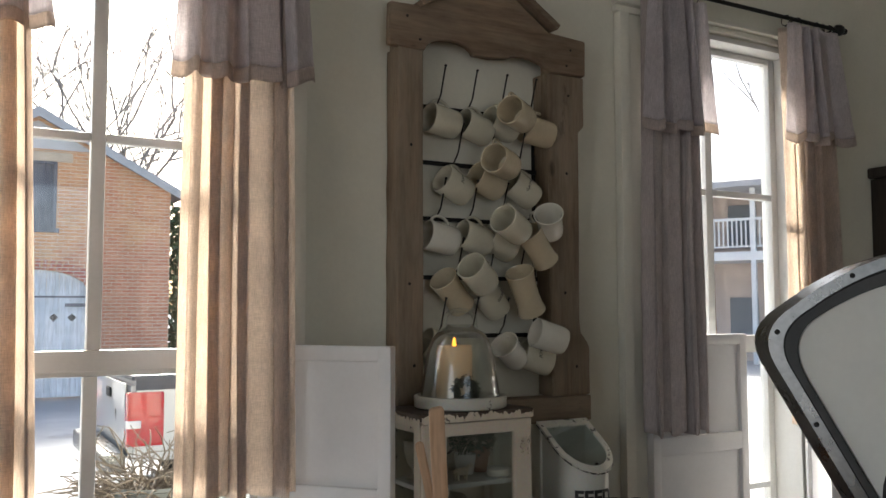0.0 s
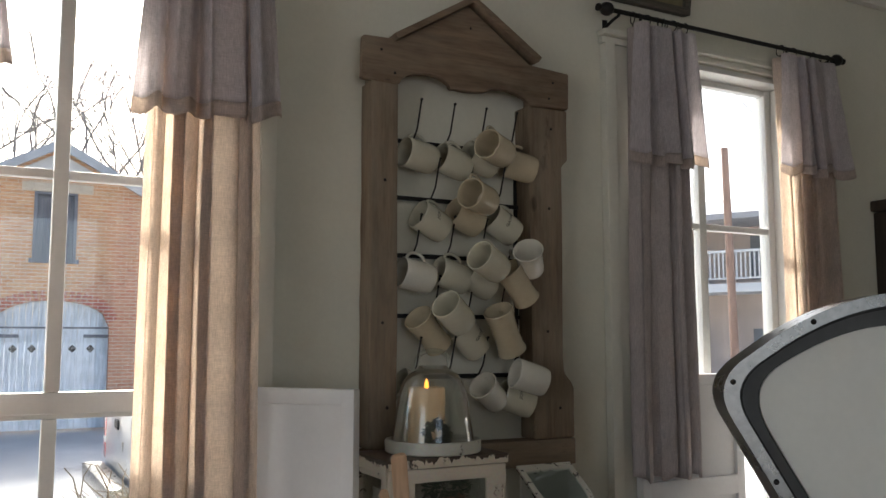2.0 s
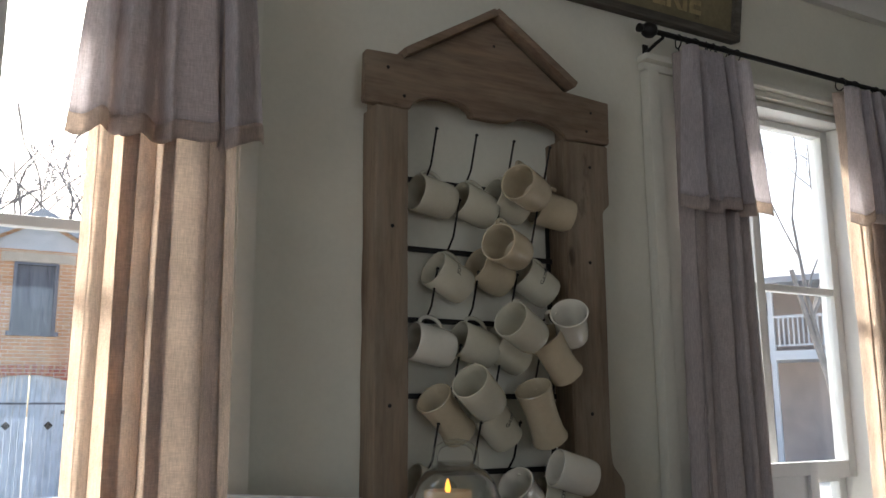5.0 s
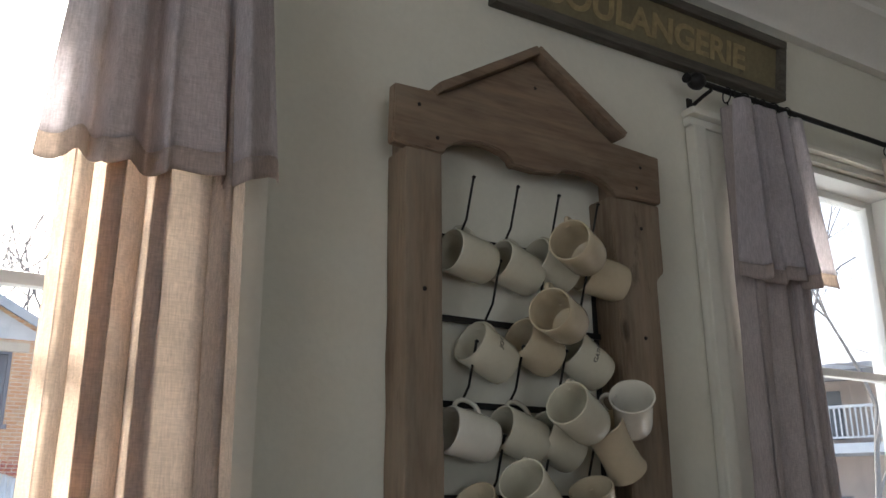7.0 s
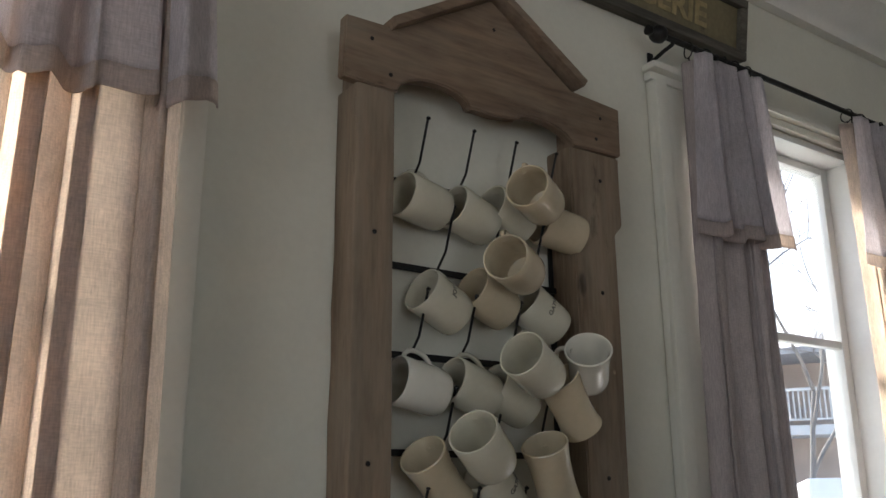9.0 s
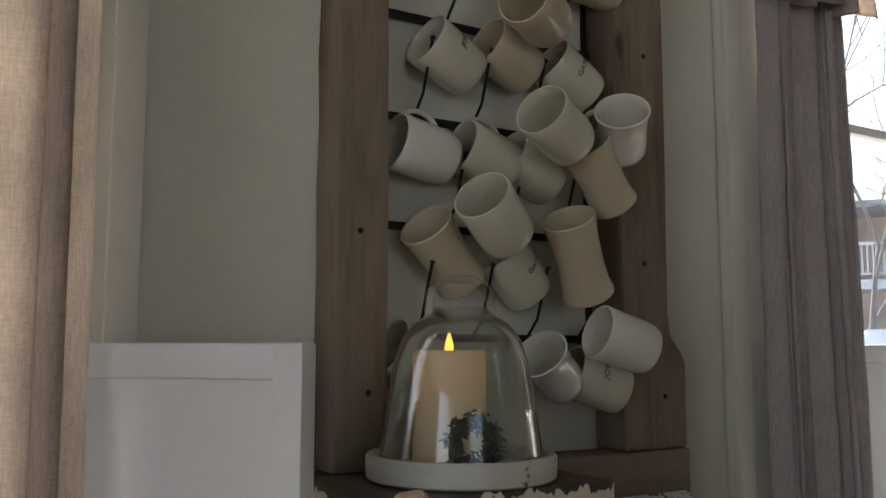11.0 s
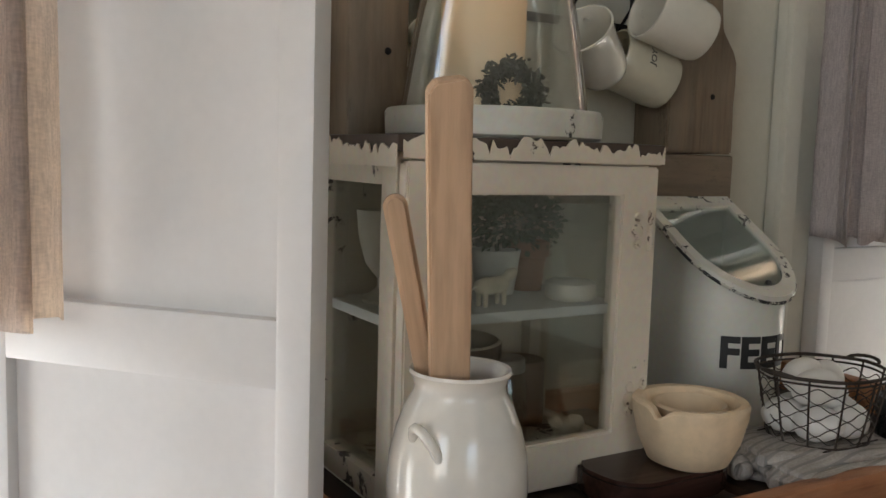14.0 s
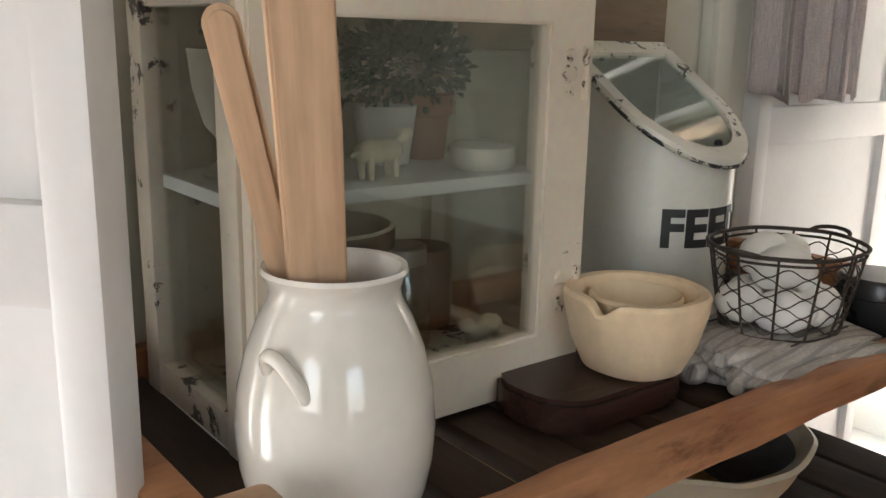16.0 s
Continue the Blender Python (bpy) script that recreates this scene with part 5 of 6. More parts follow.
jar = thing("glass_jar", Matrix.Translation((1.2, 1.962, FLOORC)), "small clear glass jar with a metal lid", "jar")
gj = part("glass", lathe([(0, 0), (0.024, 0), (0.026, 0.003), (0.026, 0.062), (0.02, 0.074), (0.02, 0.082)], 32), OLDPANE, jar)
gj.visible_shadow = False
part("lid", lathe([(0.021, 0.078), (0.022, 0.079), (0.022, 0.093), (0.02, 0.095), (0, 0.095)], 32), SILVER, jar)
small("dark_tin", (1.254, 2.008, FLOORC), [(0, 0), (0.03, 0), (0.031, 0.002), (0.031, 0.075), (0.029, 0.078), (0, 0.078)], plain("brown_tin", (0.13, 0.09, 0.06), 0.5, 0.3, var=0.2), "dark brown tin at the back of the cabinet", "tin")

# ---- little wreath that leans on the candle ----
wreath = thing("twig_wreath", pose(DC.x - 0.02, DC.y - 0.06, DC.z + 0.0125, 0, 0, -28), "small dark green twig wreath leaning on the candle", "wreath")
rw = random.Random(9)
wb = bmesh.new()
for i in range(900):
    a = rw.uniform(0, 2 * math.pi)
    r = 0.025 + rw.gauss(0, 0.0045)
    p = Vector((r * math.cos(a), rw.gauss(0, 0.004), 0.035 + r * math.sin(a)))
    q = p + Vector((rw.gauss(0, 0.0042), rw.gauss(0, 0.004), rw.gauss(0, 0.0042)))
    q.z = max(q.z, 0.0015)
    tube([p, (p + q) / 2 + Vector((0, 0, 0.001)), q], lambda u: 0.0021 * (1 - 0.6 * u), 4, wb)
part("twigs", wb, plain("dried_greenery", (0.1, 0.1, 0.075), 0.85, var=0.35, scale=60), wreath, kind="stuff")

# ---- sign above the rack ----
sign = thing("bakery_sign", pose(1.768, NY - 0.002, 2.665, 9, 0, 0.0), "old framed wooden bakery sign with faded gold letters", "sign")
SIGNF = wood("grey_sign_frame", (0.06, 0.055, 0.045), (0.16, 0.145, 0.115), "x", 0.7, 7)
W2, H2 = 0.475, 0.085
part("board", box(-W2 + 0.02, W2 - 0.02, -0.03, -0.018, -H2 + 0.02, H2 - 0.02), plain("olive_sign_paint", (0.17, 0.14, 0.075), 0.7, var=0.25, scale=9, relief=0.3, stain=((0.09, 0.075, 0.045), 0.62)), sign)
for z0, z1 in ((-H2, -H2 + 0.024), (H2 - 0.024, H2)):
    part("frame_rail", rough_up(box(-W2, W2, -0.048, -0.012, z0, z1, 0.003), 0.0008, 25, 4), SIGNF, sign)
for x0, x1 in ((-W2, -W2 + 0.024), (W2 - 0.024, W2)):
    part("frame_end", rough_up(box(x0, x1, -0.047, -0.013, -H2 + 0.0245, H2 - 0.0245, 0.003), 0.0008, 25), SIGNF, sign)
st = letters("BOULANGERIE", 0.09, 0.0006, bold=0.03)
st.transform(Matrix.Translation((-0.005, -0.0308, -0.002)) @ Matrix.Rotation(radians(90), 4, "X") @ Matrix.Diagonal((1.12, 1, 1, 1)))
part("lettering", st, plain("faded_gold_paint", (0.29, 0.23, 0.11), 0.6, var=0.25, scale=30), sign, "faded gold capital letters")

# ---- dark frame on the wall past the second window ----
dark = thing("dark_wall_cabinet", Matrix.Translation((3.35, NY, 1.55)), "dark wooden wall cupboard with a moulded top", "wall cupboard")
DK = wood("dark_stained", (0.02, 0.016, 0.013), (0.06, 0.045, 0.035), "z", 0.5, 6)
wpart("body", box(3.20, 3.62, NY - 0.10, NY - 0.002, 1.55, 1.965, 0.004), DK, dark)
wpart("cornice", box(3.18, 3.64, NY - 0.12, NY - 0.002, 1.967, 2.01, 0.008), DK, dark)
wpart("door", box(3.22, 3.60, NY - 0.113, NY - 0.102, 1.57, 1.95, 0.004), DK, dark)

# ---- fan-headed shop scale beside the walk ----
CHROME = plain("worn_chrome", (0.2, 0.2, 0.195), 0.28, 1.0, var=0.25, scale=25, relief=0.1)
# Grey of column and base, which also paints the shade round the dial.
DIALG = plain("band_shade_and_base_grey", (0.065, 0.065, 0.062), 0.5, var=0.2, scale=8)
DIALW = plain("cream_dial", (0.72, 0.715, 0.66), 0.55, var=0.04, scale=5)
SM = pose(1.342, 0.80, 0.945, 0, 0, SCALE_YAW) @ Matrix.Scale(1.07, 4)
fan = thing("shop_scale", SM, "vintage fan-shaped shop scale with a riveted chrome bezel", "scale")


def fan_outline(inset, rc=0.045):
    """The fan: a wide arched top with rounded corners, and sides that lean in towards the foot."""
    hw, zc = 0.27, 0.435
    pts = [Vector((0.09, 0.12)), Vector((hw, zc))]
    for i in range(1, 24):
        u = 1 - 2 * i / 24
        pts.append(Vector((u * hw, zc + 0.125 * (1 - abs(u) ** 1.9))))
    pts += [Vector((-hw, zc)), Vector((-0.09, 0.12))]
    n = len(pts)
    lines = []
    for i in range(n):
        p, q = pts[i], pts[(i + 1) % n]
        d = (q - p).normalized()
        lines.append((p + Vector((-d.y, d.x)) * inset, d))
    out = []
    for i in range(n):
        (p, d), (q, e) = lines[i - 1], lines[i]
        den = d.x * e.y - d.y * e.x
        out.append(q.copy() if abs(den) < 1e-5 else p + d * (((q.x - p.x) * e.y - (q.y - p.y) * e.x) / den))

    def along(k, step, dist):
        p = out[k]
        while True:
            q = out[(k + step) % n]
            if (q - p).length >= dist:
                return p + (q - p).normalized() * dist, k
            dist -= (q - p).length
            p, k = q, k + step

    lo, hi = 1, n - 2
    a1, _ = along(lo, -1, rc)
    b1, kb = along(lo, 1, rc)
    a2, ka = along(hi, -1, rc)
    b2, _ = along(hi, 1, rc)
    bez = lambda a, c, b: [a * (1 - t) ** 2 + c * 2 * t * (1 - t) + b * t * t for t in [k / 8 for k in range(9)]]
    res = [out[0]] + bez(a1, out[lo], b1) + [out[i] for i in range(5, n - 5)] + bez(a2, out[hi], b2) + [out[-1]]
    return [(p.x, p.y) for p in res]


def band(o0, o1, d0, d1):
    s = bmesh.new()
    a, b = fan_outline(o0, 0.05), fan_outline(o1, 0.05)
    n = len(a)
    rings = [[s.verts.new((u, d, w)) for u, w in o] for o, d in ((a, d1), (a, d0), (b, d0), (b, d1))]
    rings.append(rings[0])
    for p, q in zip(rings, rings[1:]):
        for i in range(n):
            s.faces.new((p[i], p[(i + 1) % n], q[(i + 1) % n], q[i]))
    bmesh.ops.bevel(s, geom=[e for e in s.edges if e.calc_face_angle(0) > 1.2], offset=0.004, segments=3, affect="EDGES")
    return s


part("bezel", band(0.0, 0.0165, -0.022, 0.034), CHROME, fan, "worn chrome bezel")
part("bezel_lip", band(0.017, 0.0215, -0.012, 0.033), IRON, fan, "dark inner lip")
# Dark grey plate: the shade inside the deep bezel, put in as colour.
part("recess_shade_band", prism(fan_outline(0.0218, 0.05), 0.024, 0.033, "y"), DIALG, fan)
part("dial", prism(fan_outline(0.044, 0.07), 0.0195, 0.0236, "y"), DIALW, fan, "cream dial plate")
cv = fan_outline(0.0075, 0.05)
for i in (8, 16, 24, 30, 36):
    u, w = cv[i % len(cv)]
    part("screw", lathe([(0, 0.003), (0.0025, 0.0026), (0.0036, 0.0015), (0.004, 0)], 12, Matrix.Translation((u, -0.022, w)) @ Matrix.Rotation(radians(90), 4, "X")), IRON, fan)
for s in (-1, 1):
    p0, p1 = Vector((s * 0.2605, -0.022, 0.431)), Vector((s * 0.0835, -0.022, 0.125))
    for f in (0.4, 0.75):
        p = p0.lerp(p1, f)
        part("screw", lathe([(0, 0.003), (0.0025, 0.0026), (0.0036, 0.0015), (0.004, 0)], 12, Matrix.Translation(p) @ Matrix.Rotation(radians(90), 4, "X")), IRON, fan)
part("hub", lathe([(0, 0.026), (0.05, 0.024), (0.075, 0.012), (0.08, 0)], 32, Matrix.Translation((0, 0.019, 0.2)) @ Matrix.Rotation(radians(90), 4, "X")), plain("dark_hub", (0.03, 0.03, 0.03), 0.4), fan, "dark pointer hub")
part("column", rough_up(prism([(-0.07, -0.1), (0.07, -0.1), (0.084, 0.12), (-0.084, 0.12)], -0.01, 0.06, "y", 0.004), 0.0003), DIALG, fan)
part("base", box(-0.16, 0.16, -0.13, 0.15, -0.14, -0.1, 0.012), DIALG, fan)
stand = thing("side_table", pose(1.342, 0.80, 0, 0, 0, SCALE_YAW), "plain dark wooden side table under the scale", "table")
part("tabletop", box(-0.25, 0.25, -0.2, 0.22, 0.76, 0.7945, 0.004), DK, stand)
for x in (-0.22, 0.18):
    for y in (-0.17, 0.15):
        part("leg", box(x, x + 0.04, y, y + 0.04, 0.0, 0.759, 0.003), DK, stand)

# ---- the yard ----
GRAVEL = plain("pale_concrete", (0.42, 0.41, 0.39), 0.95, var=0.16, scale=0.35, fine=6.0, relief=0.4, depth=0.01, stain=((0.3, 0.29, 0.27), 0.6))
gnd = bmesh.new()
bmesh.ops.create_grid(gnd, x_segments=8, y_segments=8, size=900)
gnd.transform(Matrix.Translation((0, 0, GROUND - 0.002)))
tagged(part("ground", gnd, GRAVEL, smooth=0), "pale worn concrete yard", "ground", kind="structure")

BRICK = brickwork("orange_brick", (0.52, 0.26, 0.13), (0.56, 0.34, 0.19), (0.55, 0.46, 0.36), (0.47, 0.2, 0.12), (0.51, 0.26, 0.16))
BRICKR = brickwork("red_brick", (0.42, 0.14, 0.09), (0.46, 0.19, 0.12), (0.55, 0.48, 0.42), (0.36, 0.1, 0.07), (0.42, 0.15, 0.09))
SLATE = plain("grey_roof", (0.2, 0.2, 0.21), 0.8, var=0.2, scale=2)
BLUE = wood("pale_blue_boards", (0.5, 0.56, 0.63), (0.72, 0.76, 0.8), "z", 0.8, 1.2, 0.3, False)
FASCIA = plain("grey_white_fascia", (0.36, 0.37, 0.39), 0.8, var=0.12, scale=3)
GREYWOOD = wood("grey_board", (0.12, 0.12, 0.14), (0.26, 0.26, 0.28), "z", 0.85, 2.0, 0.3, False)
HY = 20.0
HX0, HX1, PK = -1.2, 4.34, 1.58
house = thing("carriage_house", Matrix.Translation((PK, HY, GROUND)), "old brick carriage house with pale blue arched doors", "house")


def arch(cx, half, z0, spring, crown, n=14):
    pts = [(cx - half, z0), (cx + half, z0), (cx + half, spring)]
    for i in range(1, n):
        a = math.pi * i / n
        pts.append((cx + half * math.cos(a), spring + (crown - spring) * math.sin(a) ** 0.75))
    return pts + [(cx - half, spring)]


# the gable wall, built in strips round the door and the loft window
DL, DR, DS, DCR = 0.46, 2.71, 1.75, 2.31
WL, WR, WB, WT = 1.13, 1.98, 3.12, 4.6


def gable_z(x):
    return 5.55 - abs(x - PK) * 0.535


wall = bmesh.new()
xs = sorted(set([HX0, DL, DR, HX1, PK, WL, WR] + [DL + (DR - DL) * i / 16 for i in range(17)]))
for a, b_ in zip(xs, xs[1:]):
    mid = (a + b_) / 2

    def door_z(x):
        k = max(0.0, 1 - ((x - (DL + DR) / 2) / ((DR - DL) / 2)) ** 2)
        return DS + (DCR - DS) * k ** 0.45
    spans = []
    if DL < mid < DR:
        lo_a, lo_b = door_z(a), door_z(b_)
    else:
        lo_a = lo_b = GROUND
    if WL < mid < WR:
        spans = [((lo_a, lo_b), (WB, WB)), ((WT, WT), (gable_z(a), gable_z(b_)))]
    else:
        spans = [((lo_a, lo_b), (gable_z(a), gable_z(b_)))]
    for (za, zb), (ta, tb_) in spans:
        prism([(a, za), (b_, zb), (b_, tb_), (a, ta)], HY, HY + 0.3, "y", bm=wall)
wpart("gable_wall", wall, BRICK, house, smooth=0)
wpart("side_wall", box(HX1 - 0.28, HX1, HY + 0.301, HY + 9, GROUND, 4.05), BRICKR, house, smooth=0)
wpart("far_side_wall", box(HX0, HX0 + 0.28, HY + 0.301, HY + 9, GROUND, 2.6), BRICKR, house, smooth=0)
for s, xe in ((-1, HX0 - 0.2), (1, HX1 + 0.25)):
    ze = gable_z(xe)
    wpart("roof", prism([(PK, 5.56), (xe, ze + 0.01), (xe, ze + 0.13), (PK, 5.7)], HY - 0.25, HY + 9.2, "y"), SLATE, house, smooth=0)
    wpart("bargeboard", prism([(PK, 5.5), (xe, ze - 0.06), (xe, ze + 0.135), (PK, 5.705)], HY - 0.31, HY - 0.255, "y"), FASCIA, house, smooth=0)
for a, b_ in ((DL, (DL + DR) / 2 - 0.01), ((DL + DR) / 2 + 0.01, DR)):
    n = 9
    leaf_ = None
    for i in range(n):
        x0, x1 = a + (b_ - a) * i / n, a + (b_ - a) * (i + 1) / n
        d = wpart("board", prism([(x0 + 0.0025, GROUND + 0.05), (x1 - 0.0025, GROUND + 0.05), (x1 - 0.0025, door_z(x1)), (x0 + 0.0025, door_z(x0))], HY + 0.1, HY + 0.13 + 0.004 * (i % 2), "y"), BLUE, house, smooth=0)
    wpart("cross_rail", box(a + 0.02, b_ - 0.02, HY + 0.075, HY + 0.099, 1.72, 1.76), GREYWOOD, house)
    xo = a if a == DL else b_
    s = 1 if a == DL else -1
    wpart("strap_hinge", box(min(xo, xo + s * 0.5), max(xo, xo + s * 0.5), HY + 0.07, HY + 0.098, 1.53, 1.6), GREYWOOD, house)
    for f in (0.36, 0.68):
        xd = a + (b_ - a) * f
        wpart("diamond_vent", box(-0.062, 0.062, HY + 0.085, HY + 0.099, -0.062, 0.062, m=Matrix.Translation((xd, 0, 1.3)) @ Matrix.Rotation(radians(45), 4, "Y")), IRON, house)
for i in range(26):
    a = math.pi * (i + 0.5) / 26
    x = (DL + DR) / 2 + (DR - DL) / 2 * math.cos(a) * 1.03
    z = DS + (DCR - DS) * math.sin(a) ** 0.8 + 0.11
    wpart("arch_brick", box(-0.045, 0.045, HY - 0.025, HY - 0.002, -0.11, 0.11, 0.004, m=Matrix.Translation((x, 0, z)) @ Matrix.Rotation(radians(90) - a * 0.75 - radians(22), 4, "Y")), BRICKR, house)
wpart("gable_panel", prism([(PK - 1.12, 4.86), (PK + 1.12, 4.86), (PK, 5.46)], HY - 0.02, HY - 0.002, "y"), plain("pale_gable_boards", (0.5, 0.5, 0.51), 0.9, var=0.12, scale=3), house, "pale grey boarded gable top")
wpart("loft_shutter", box(WL + 0.07, WR - 0.07, HY + 0.08, HY + 0.12, WB + 0.06, WT - 0.05), GREYWOOD, house, "grey boarded-up loft window")
lw = bmesh.new()
for x0, x1 in ((WL, WL + 0.07), (WR - 0.07, WR)):
    box(x0, x1, HY - 0.02, HY + 0.13, WB + 0.061, WT - 0.051, bm=lw)
box(WL, WR, HY - 0.02, HY + 0.13, WT - 0.05, WT, bm=lw)
wpart("loft_window_frame", lw, GREYWOOD, house)
wpart("loft_sill", box(WL - 0.06, WR + 0.06, HY - 0.08, HY + 0.13, WB - 0.03, WB + 0.06), GREYWOOD, house)
wpart("lintel", box(WL - 0.25, WR + 0.3, HY - 0.03, HY - 0.001, WT + 0.01, WT + 0.2), plain("tan_stone", (0.5, 0.42, 0.33), 0.9, var=0.15, scale=4), house)


# ---- bare trees ----
BARK = plain("grey_bark", (0.26, 0.235, 0.215), 0.95, var=0.3, scale=6, relief=0.6, depth=0.01)


def bare_tree(loc, height, seed, lean=(0, 0), label="bare winter tree with many thin branches", r0=0.18, depth_max=6):
    rt = random.Random(seed)
    t = thing("tree", Matrix.Translation(loc), label, "tree")
    trunk, twigs = bmesh.new(), bmesh.new()

    def grow(p, d, length, r, level):
        pts = [p]
        q = p.copy()
        dd = d.copy()
        for k in range(4):
            w = 0.03 if level == 0 else 0.12
            dd = (dd + Vector((rt.gauss(0, w), rt.gauss(0, w), rt.gauss(0.03, 0.08)))).normalized()
            q = q + dd * length / 4
            pts.append(q.copy())
        tube(pts, lambda u: r * (1 - 0.45 * u), 7 if level < 2 else 4, trunk if level < 3 else twigs, caps=level < 1)
        if level >= depth_max:
            return
        for k in range(3 if level < 4 else 2):
            base = pts[rt.choice((2, 3, 4, 4))]
            side = Vector((rt.gauss(0, 1), rt.gauss(0, 1), rt.gauss(0.35, 0.5))).normalized()
            nd = (dd * 0.85 + side * 0.75).normalized()
            grow(base, nd, length * rt.uniform(0.58, 0.8), r * 0.57, level + 1)

    grow(Vector((0, 0, 0)), Vector((lean[0], lean[1], 1)).normalized(), height * 0.36, r0, 0)
    part("trunk_and_limbs", trunk, BARK, t, smooth=60)
    part("twigs", twigs, BARK, t, smooth=60, kind="stuff")


bare_tree((-1.2, 31, GROUND), 14.0, 21, depth_max=7, r0=0.13, label="bare winter tree behind the carriage house")
bare_tree((2.6, 30, GROUND), 14.0, 44, depth_max=7, r0=0.13, label="bare winter tree behind the carriage house")
bare_tree((5.8, 32, GROUND), 14.5, 5, depth_max=7, r0=0.13, label="bare winter tree behind the carriage house")
bare_tree((4.2, 29.5, GROUND), 14.0, 63, depth_max=7, r0=0.13, label="bare winter tree behind the carriage house")
bare_tree((0.7, 30.5, GROUND), 14.0, 7, depth_max=7, r0=0.12, label="bare winter tree behind the carriage house")
bare_tree((3.5, 31.5, GROUND), 14.5, 18, depth_max=7, r0=0.12, label="bare winter tree behind the carriage house")
bare_tree((18.8, 14.0, GROUND), 15.0, 12, (-0.22, 0.0), "large bare winter tree with a forked trunk", 0.1, 7)
bare_tree((21.0, 14.6, GROUND), 13.0, 31, (0.25, 0.0), "large bare winter tree in the yard", 0.1, 7)

# ivy at the house's corner
ivy = thing("ivy_shrub", Matrix.Translation((HX1 + 0.5, HY + 1.0, GROUND)), "tall dark green shrub beside the brick house", "shrub")
ib = bmesh.new()
ri = random.Random(2)
for i in range(2600):
    h = ri.random()
    c = Vector((ri.gauss(0.1, 0.25), ri.gauss(0, 0.4), 4.3 * h))
    d = Vector((ri.gauss(0, 1), ri.gauss(0, 1), ri.gauss(0, 1))).normalized() * 0.08
    e = d.cross(Vector((ri.random(), 1, ri.random()))).normalized() * 0.045
    ib.faces.new([ib.verts.new(c + q) for q in (-d, e, d, -e)])
part("leaves", ib, plain("ivy_leaf", (0.06, 0.1, 0.045), 0.6, var=0.4, scale=3), ivy, kind="stuff")
part("stem", tube([(0.05, 0, 0), (0.12, 0.05, 1.6), (0.08, 0, 4.0)], lambda u: 0.05 * (1 - 0.7 * u), 8), BARK, ivy)

# ---- pickup with its tail to the window ----
PAINT = plain("silver_paint", (0.38, 0.39, 0.4), 0.32, 0.5, var=0.06, scale=2, Coat_Weight=0.6)
NAVY = plain("dark_bed_cover", (0.03, 0.035, 0.05), 0.4, var=0.2)
RED = plain("red_lens", (0.42, 0.006, 0.01), 0.15, var=0.1, Coat_Weight=0.8)
RUB = plain("black_rubber", (0.02, 0.02, 0.02), 0.85, var=0.2)
CLEARL = plain("pale_lens", (0.7, 0.68, 0.66), 0.15, var=0.05)
TX, TY = 1.42, 8.0
truck = thing("pickup_truck", Matrix.Translation((TX + 2.6, TY + 0.95, GROUND)), "silver pickup truck with a red tail light", "truck")
gz = GROUND
side = [(TX, gz + 0.55), (TX + 5.3, gz + 0.5), (TX + 5.35, gz + 0.95), (TX + 4.1, gz + 1.12), (TX + 3.3, gz + 1.25), (TX + 0.02, gz + 1.25)]
wpart("body", prism(side, TY, TY + 1.9, "y", 0.04), PAINT, truck)
wpart("cab", prism([(TX + 2.0, gz + 1.25), (TX + 3.9, gz + 1.2), (TX + 3.4, gz + 1.78), (TX + 2.25, gz + 1.82)], TY + 0.1, TY + 1.8, "y", 0.05), NAVY, truck, "dark cab glass and roof")
wpart("bed_cover", box(TX + 0.02, TX + 1.95, TY + 0.04, TY + 1.86, gz + 1.251, gz + 1.3, 0.02), NAVY, truck)
for y0, y1 in ((TY - 0.012, TY + 0.14), (TY + 1.76, TY + 1.912)):
    tl = wpart("tail_light", box(TX - 0.02, TX + 0.3, y0, y1, gz + 0.68, gz + 1.16, 0.03), RED, truck, "tall red tail light")
    wpart("reverse_lens", box(TX - 0.024, TX + 0.1, y0 - 0.006, y1 - 0.02, gz + 0.84, gz + 0.91, 0.01), CLEARL, tl)
wpart("side_panel", box(TX + 0.05, TX + 2.2, TY - 0.008, TY - 0.001, gz + 1.17, gz + 1.3, 0.002), NAVY, truck, "dark navy bed rail")
wpart("tailgate", box(TX - 0.015, TX - 0.001, TY + 0.15, TY + 1.75, gz + 0.68, gz + 1.22, 0.006), PAINT, truck)
wpart("tailgate_handle", box(TX - 0.035, TX - 0.016, TY + 0.85, TY + 1.05, gz + 1.05, gz + 1.14, 0.008), RUB, truck)
wpart("badge", lathe([(0, 0.006), (0.05, 0.005), (0.06, 0)], 20, Matrix.Translation((TX - 0.016, TY + 0.6, gz + 0.92)) @ Matrix.Rotation(radians(-90), 4, "Y")), CHROME, truck)
wpart("bumper", box(TX - 0.22, TX - 0.02, TY - 0.02, TY + 1.92, gz + 0.46, gz + 0.64, 0.03), CHROME, truck)
for x in (TX + 1.0, TX + 4.4):
    for y in (TY - 0.02, TY + 1.7):
        w = wpart("wheel", lathe([(0.2, 0.0), (0.36, 0.0), (0.38, 0.03), (0.38, 0.19), (0.36, 0.22), (0.2, 0.22)], 32, Matrix.Translation((x, y + 0.22, gz + 0.38)) @ Matrix.Rotation(radians(90), 4, "X")), RUB, truck)
        wpart("rim", lathe([(0, 0.02), (0.2, 0.02), (0.2, 0.2), (0, 0.2)], 24, Matrix.Translation((x, y + 0.22, gz + 0.38)) @ Matrix.Rotation(radians(90), 4, "X")), CHROME, w)

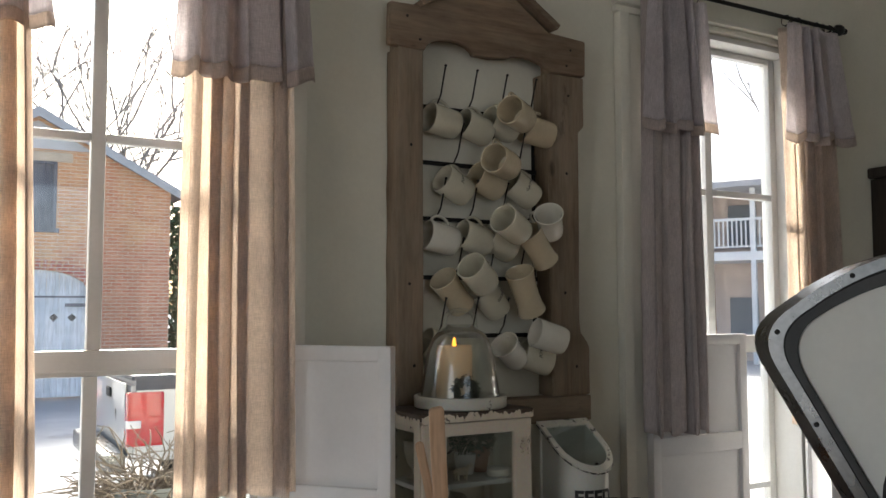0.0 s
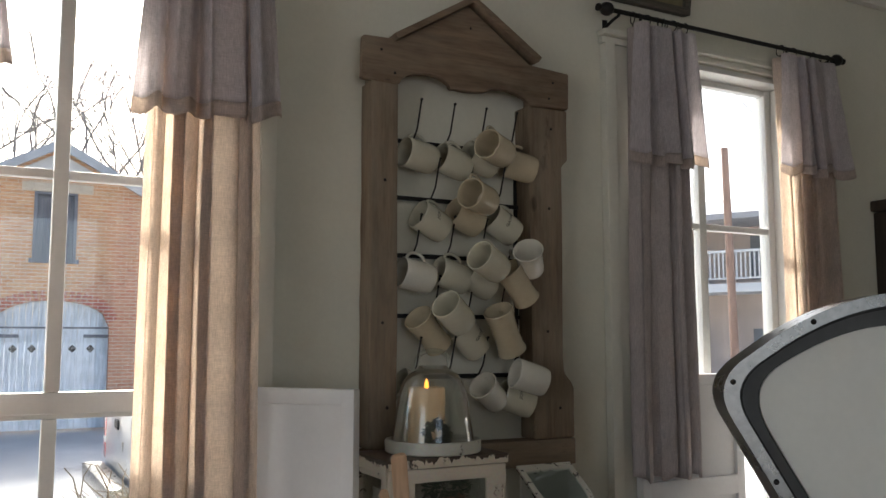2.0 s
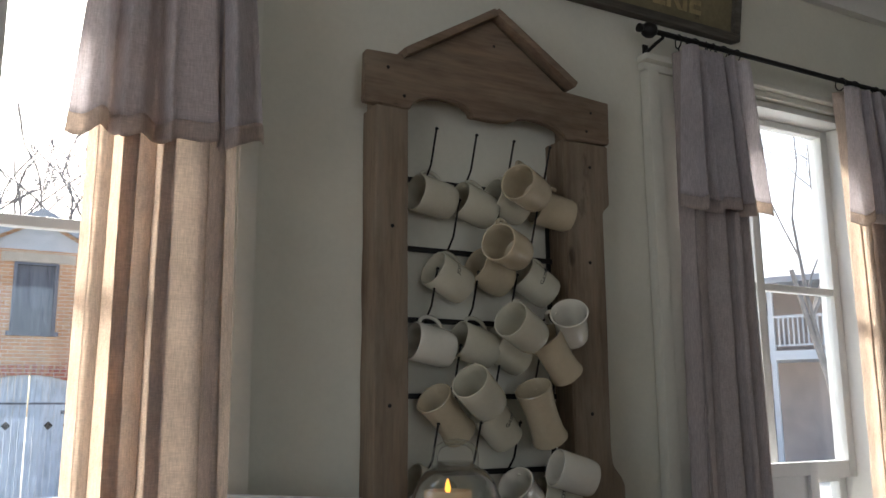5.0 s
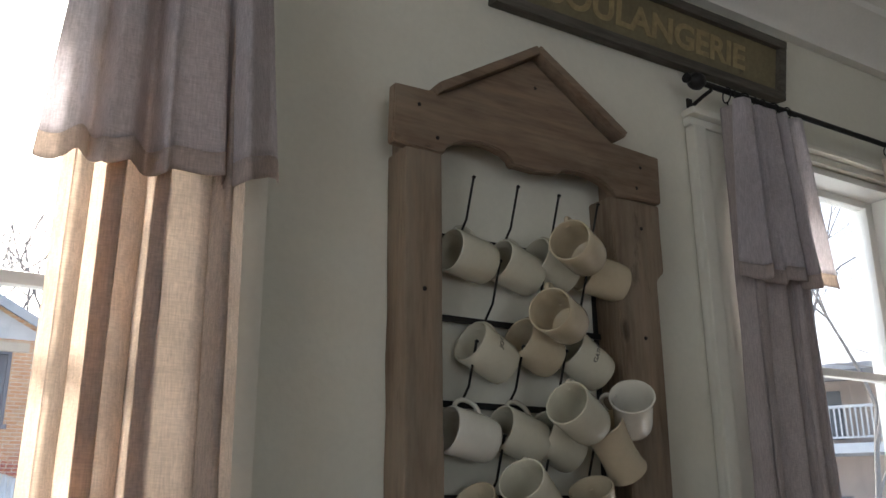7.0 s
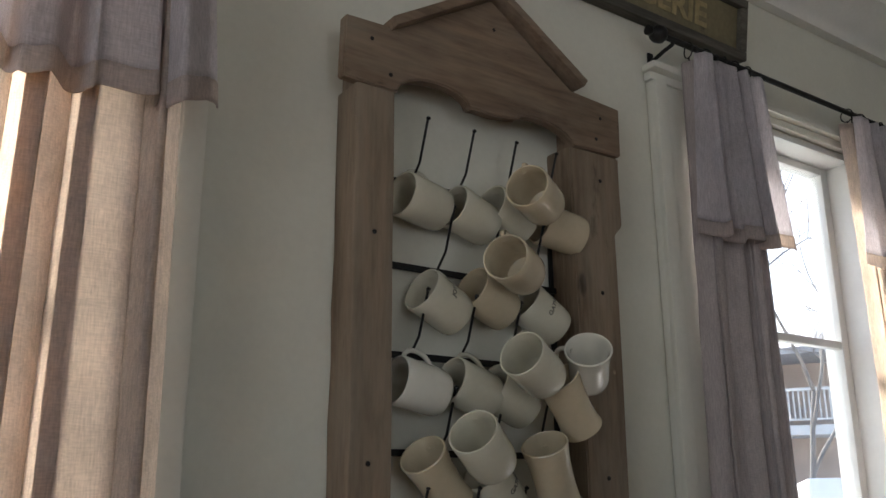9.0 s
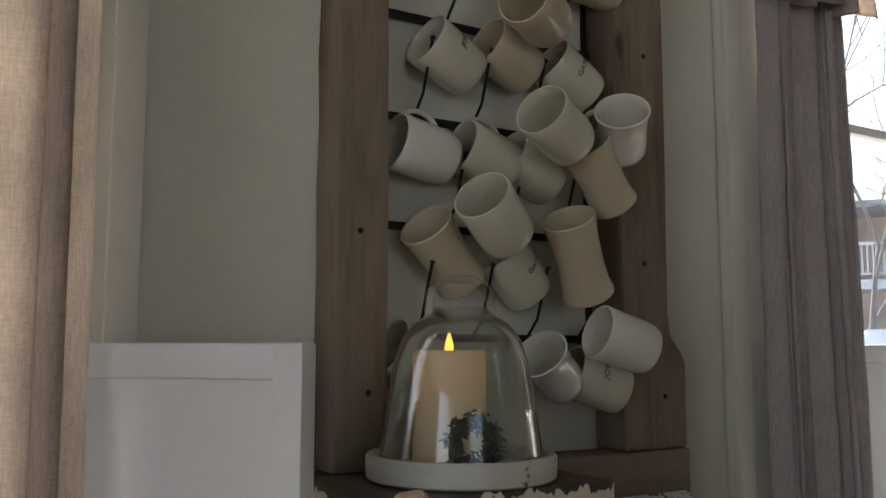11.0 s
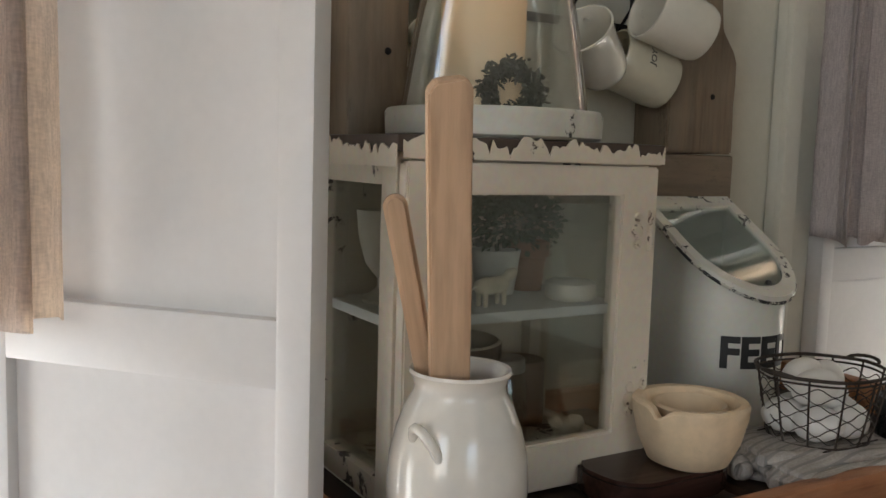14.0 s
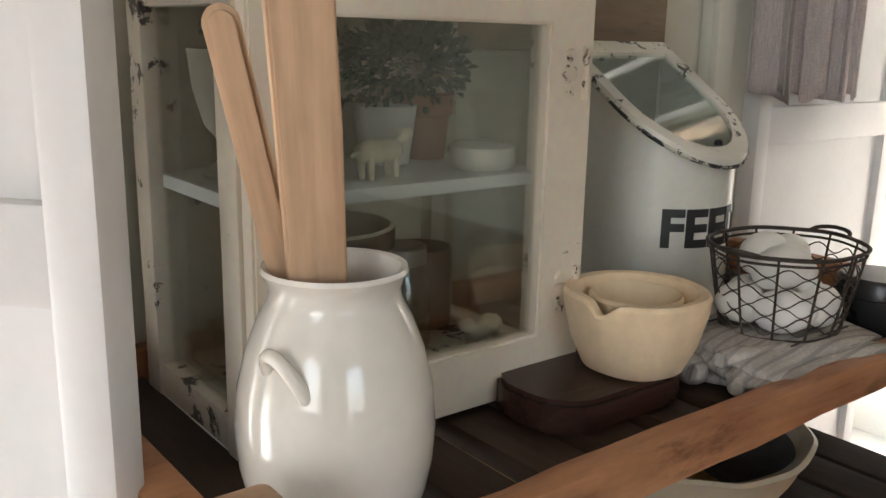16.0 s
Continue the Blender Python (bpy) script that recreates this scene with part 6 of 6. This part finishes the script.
# ---- tall planter with dry vines outside the first window ----
plan_ = thing("planter", Matrix.Translation((0.80, 3.9, GROUND)), "grey metal planter filled with dry curly vines", "planter")
part("tub", lathe([(0, 0), (0.13, 0), (0.14, 0.02), (0.16, 0.95), (0.175, 1.12), (0.182, 1.125), (0.18, 1.14), (0.165, 1.13), (0.15, 1.0), (0, 0.98)], 32), plain("galvanised", (0.17, 0.18, 0.18), 0.5, 0.7, var=0.15, scale=9), plan_)
tw = bmesh.new()
rv = random.Random(14)
for i in range(300):
    a = rv.uniform(0, 6.28)
    d = Vector((math.cos(a), math.sin(a), rv.uniform(0.1, 0.8)))
    p = Vector((rv.gauss(0, 0.06), rv.gauss(0, 0.06), 1.06))
    pts = [p]
    for k in range(6):
        d = (d + Vector((rv.gauss(0, 0.35), rv.gauss(0, 0.35), rv.gauss(-0.12, 0.3)))).normalized()
        p = p + d * rv.uniform(0.05, 0.085)
        pts.append(p)
    tube(pts, lambda u: 0.0055 * (1 - 0.6 * u), 4, tw)
part("vines", tw, plain("dry_vine", (0.15, 0.12, 0.09), 0.9, var=0.3, scale=30), plan_, "pale dry curly vine stems", kind="stuff")

# ---- porch house past the second window ----
# Siding, roof and panes lightened in colour to suggest the bright haze outdoors.
SIDING = plain("haze_pale_siding", (0.6, 0.5, 0.43), 0.9, var=0.18, scale=1.0)
PORCHROOF = plain("haze_pale_shingle", (0.42, 0.42, 0.43), 0.9, var=0.25, scale=3)
PORCHPANE = plain("haze_pale_pane", (0.2, 0.21, 0.22), 0.3, var=0.2, scale=2)
WHITEW = plain("white_porch_paint", (0.75, 0.75, 0.74), 0.6, var=0.06, scale=2)
PM = Matrix(((0.45, 0.893, 0, 22.0), (-0.893, 0.45, 0, 24.6), (0, 0, 1, GROUND), (0, 0, 0, 1)))
porch = thing("porch_house", PM, "two-storey house with a white railed balcony", "house")
LX = (-8.0, 12.0)
part("wall", box(LX[0], LX[1], 2.0, 8.0, 0, 6.2), SIDING, porch, smooth=0)
part("roof", prism([(-0.6, 6.05), (-0.6, 6.25), (5, 7.6), (10.6, 6.2), (10.6, 6.0)], LX[0] - 0.4, LX[1] + 0.4, "x"), PORCHROOF, porch, smooth=0)
part("balcony_deck", box(LX[0], LX[1], -0.1, 1.99, 3.55, 3.85), WHITEW, porch)
part("top_rail", box(LX[0], LX[1], -0.06, 0.02, 4.93, 5.02), WHITEW, porch)
part("bottom_rail", box(LX[0], LX[1], -0.05, 0.01, 4.0, 4.06), WHITEW, porch)
for i in range(130):
    x = LX[0] + 0.08 + i * (LX[1] - LX[0] - 0.16) / 129
    part("baluster", box(x - 0.022, x + 0.022, -0.045, 0.005, 4.06, 4.93), WHITEW, porch, smooth=0)
for i in range(9):
    x = LX[0] + 0.1 + i * (LX[1] - LX[0] - 0.2) / 8
    part("post", box(x - 0.08, x + 0.08, -0.09, 0.07, 0, 6.04), WHITEW, porch)
for i in range(6):
    x = LX[0] + 2 + i * 3.2
    for z in (0.7, 4.1):
        part("window", box(x - 0.5, x + 0.5, 1.94, 1.999, z, z + 1.6), PORCHPANE, porch)

pole = thing("utility_pole", Matrix.Translation((20.22, 19.07, GROUND)), "tall weathered brown utility pole", "utility pole")
part("shaft", tube([(0.12, 0, 0), (0.03, 0, 4.2), (-0.05, 0, 7.75)], lambda u: 0.135 - 0.03 * u, 14), wood("pole_wood", (0.3, 0.19, 0.14), (0.48, 0.32, 0.25), "z", 0.9, 1.5, 0.4, False), pole)

van = thing("white_van", pose(17.6, 11.3, GROUND, 0, 0, 38), "white van parked in the yard", "van")
vp = [(-2.4, 0.35), (2.4, 0.35), (2.45, 1.0), (1.75, 1.25), (1.2, 2.0), (-2.3, 2.1), (-2.45, 1.6)]
part("body", prism(vp, -0.95, 0.95, "y", 0.08), plain("white_car_paint", (0.8, 0.8, 0.8), 0.3, var=0.03, scale=2), van)
for x in (-1.5, 1.5):
    for y in (-0.96, 0.74):
        part("wheel", lathe([(0, 0), (0.33, 0.0), (0.35, 0.03), (0.35, 0.19), (0.33, 0.22), (0, 0.22)], 28, Matrix.Translation((x, y + 0.22, 0.35)) @ Matrix.Rotation(radians(90), 4, "X")), RUB, van)
part("windscreen", prism([(1.78, 1.26), (1.82, 1.29), (1.27, 2.0), (1.23, 1.97)], -0.8, 0.8, "y"), NAVY, van)
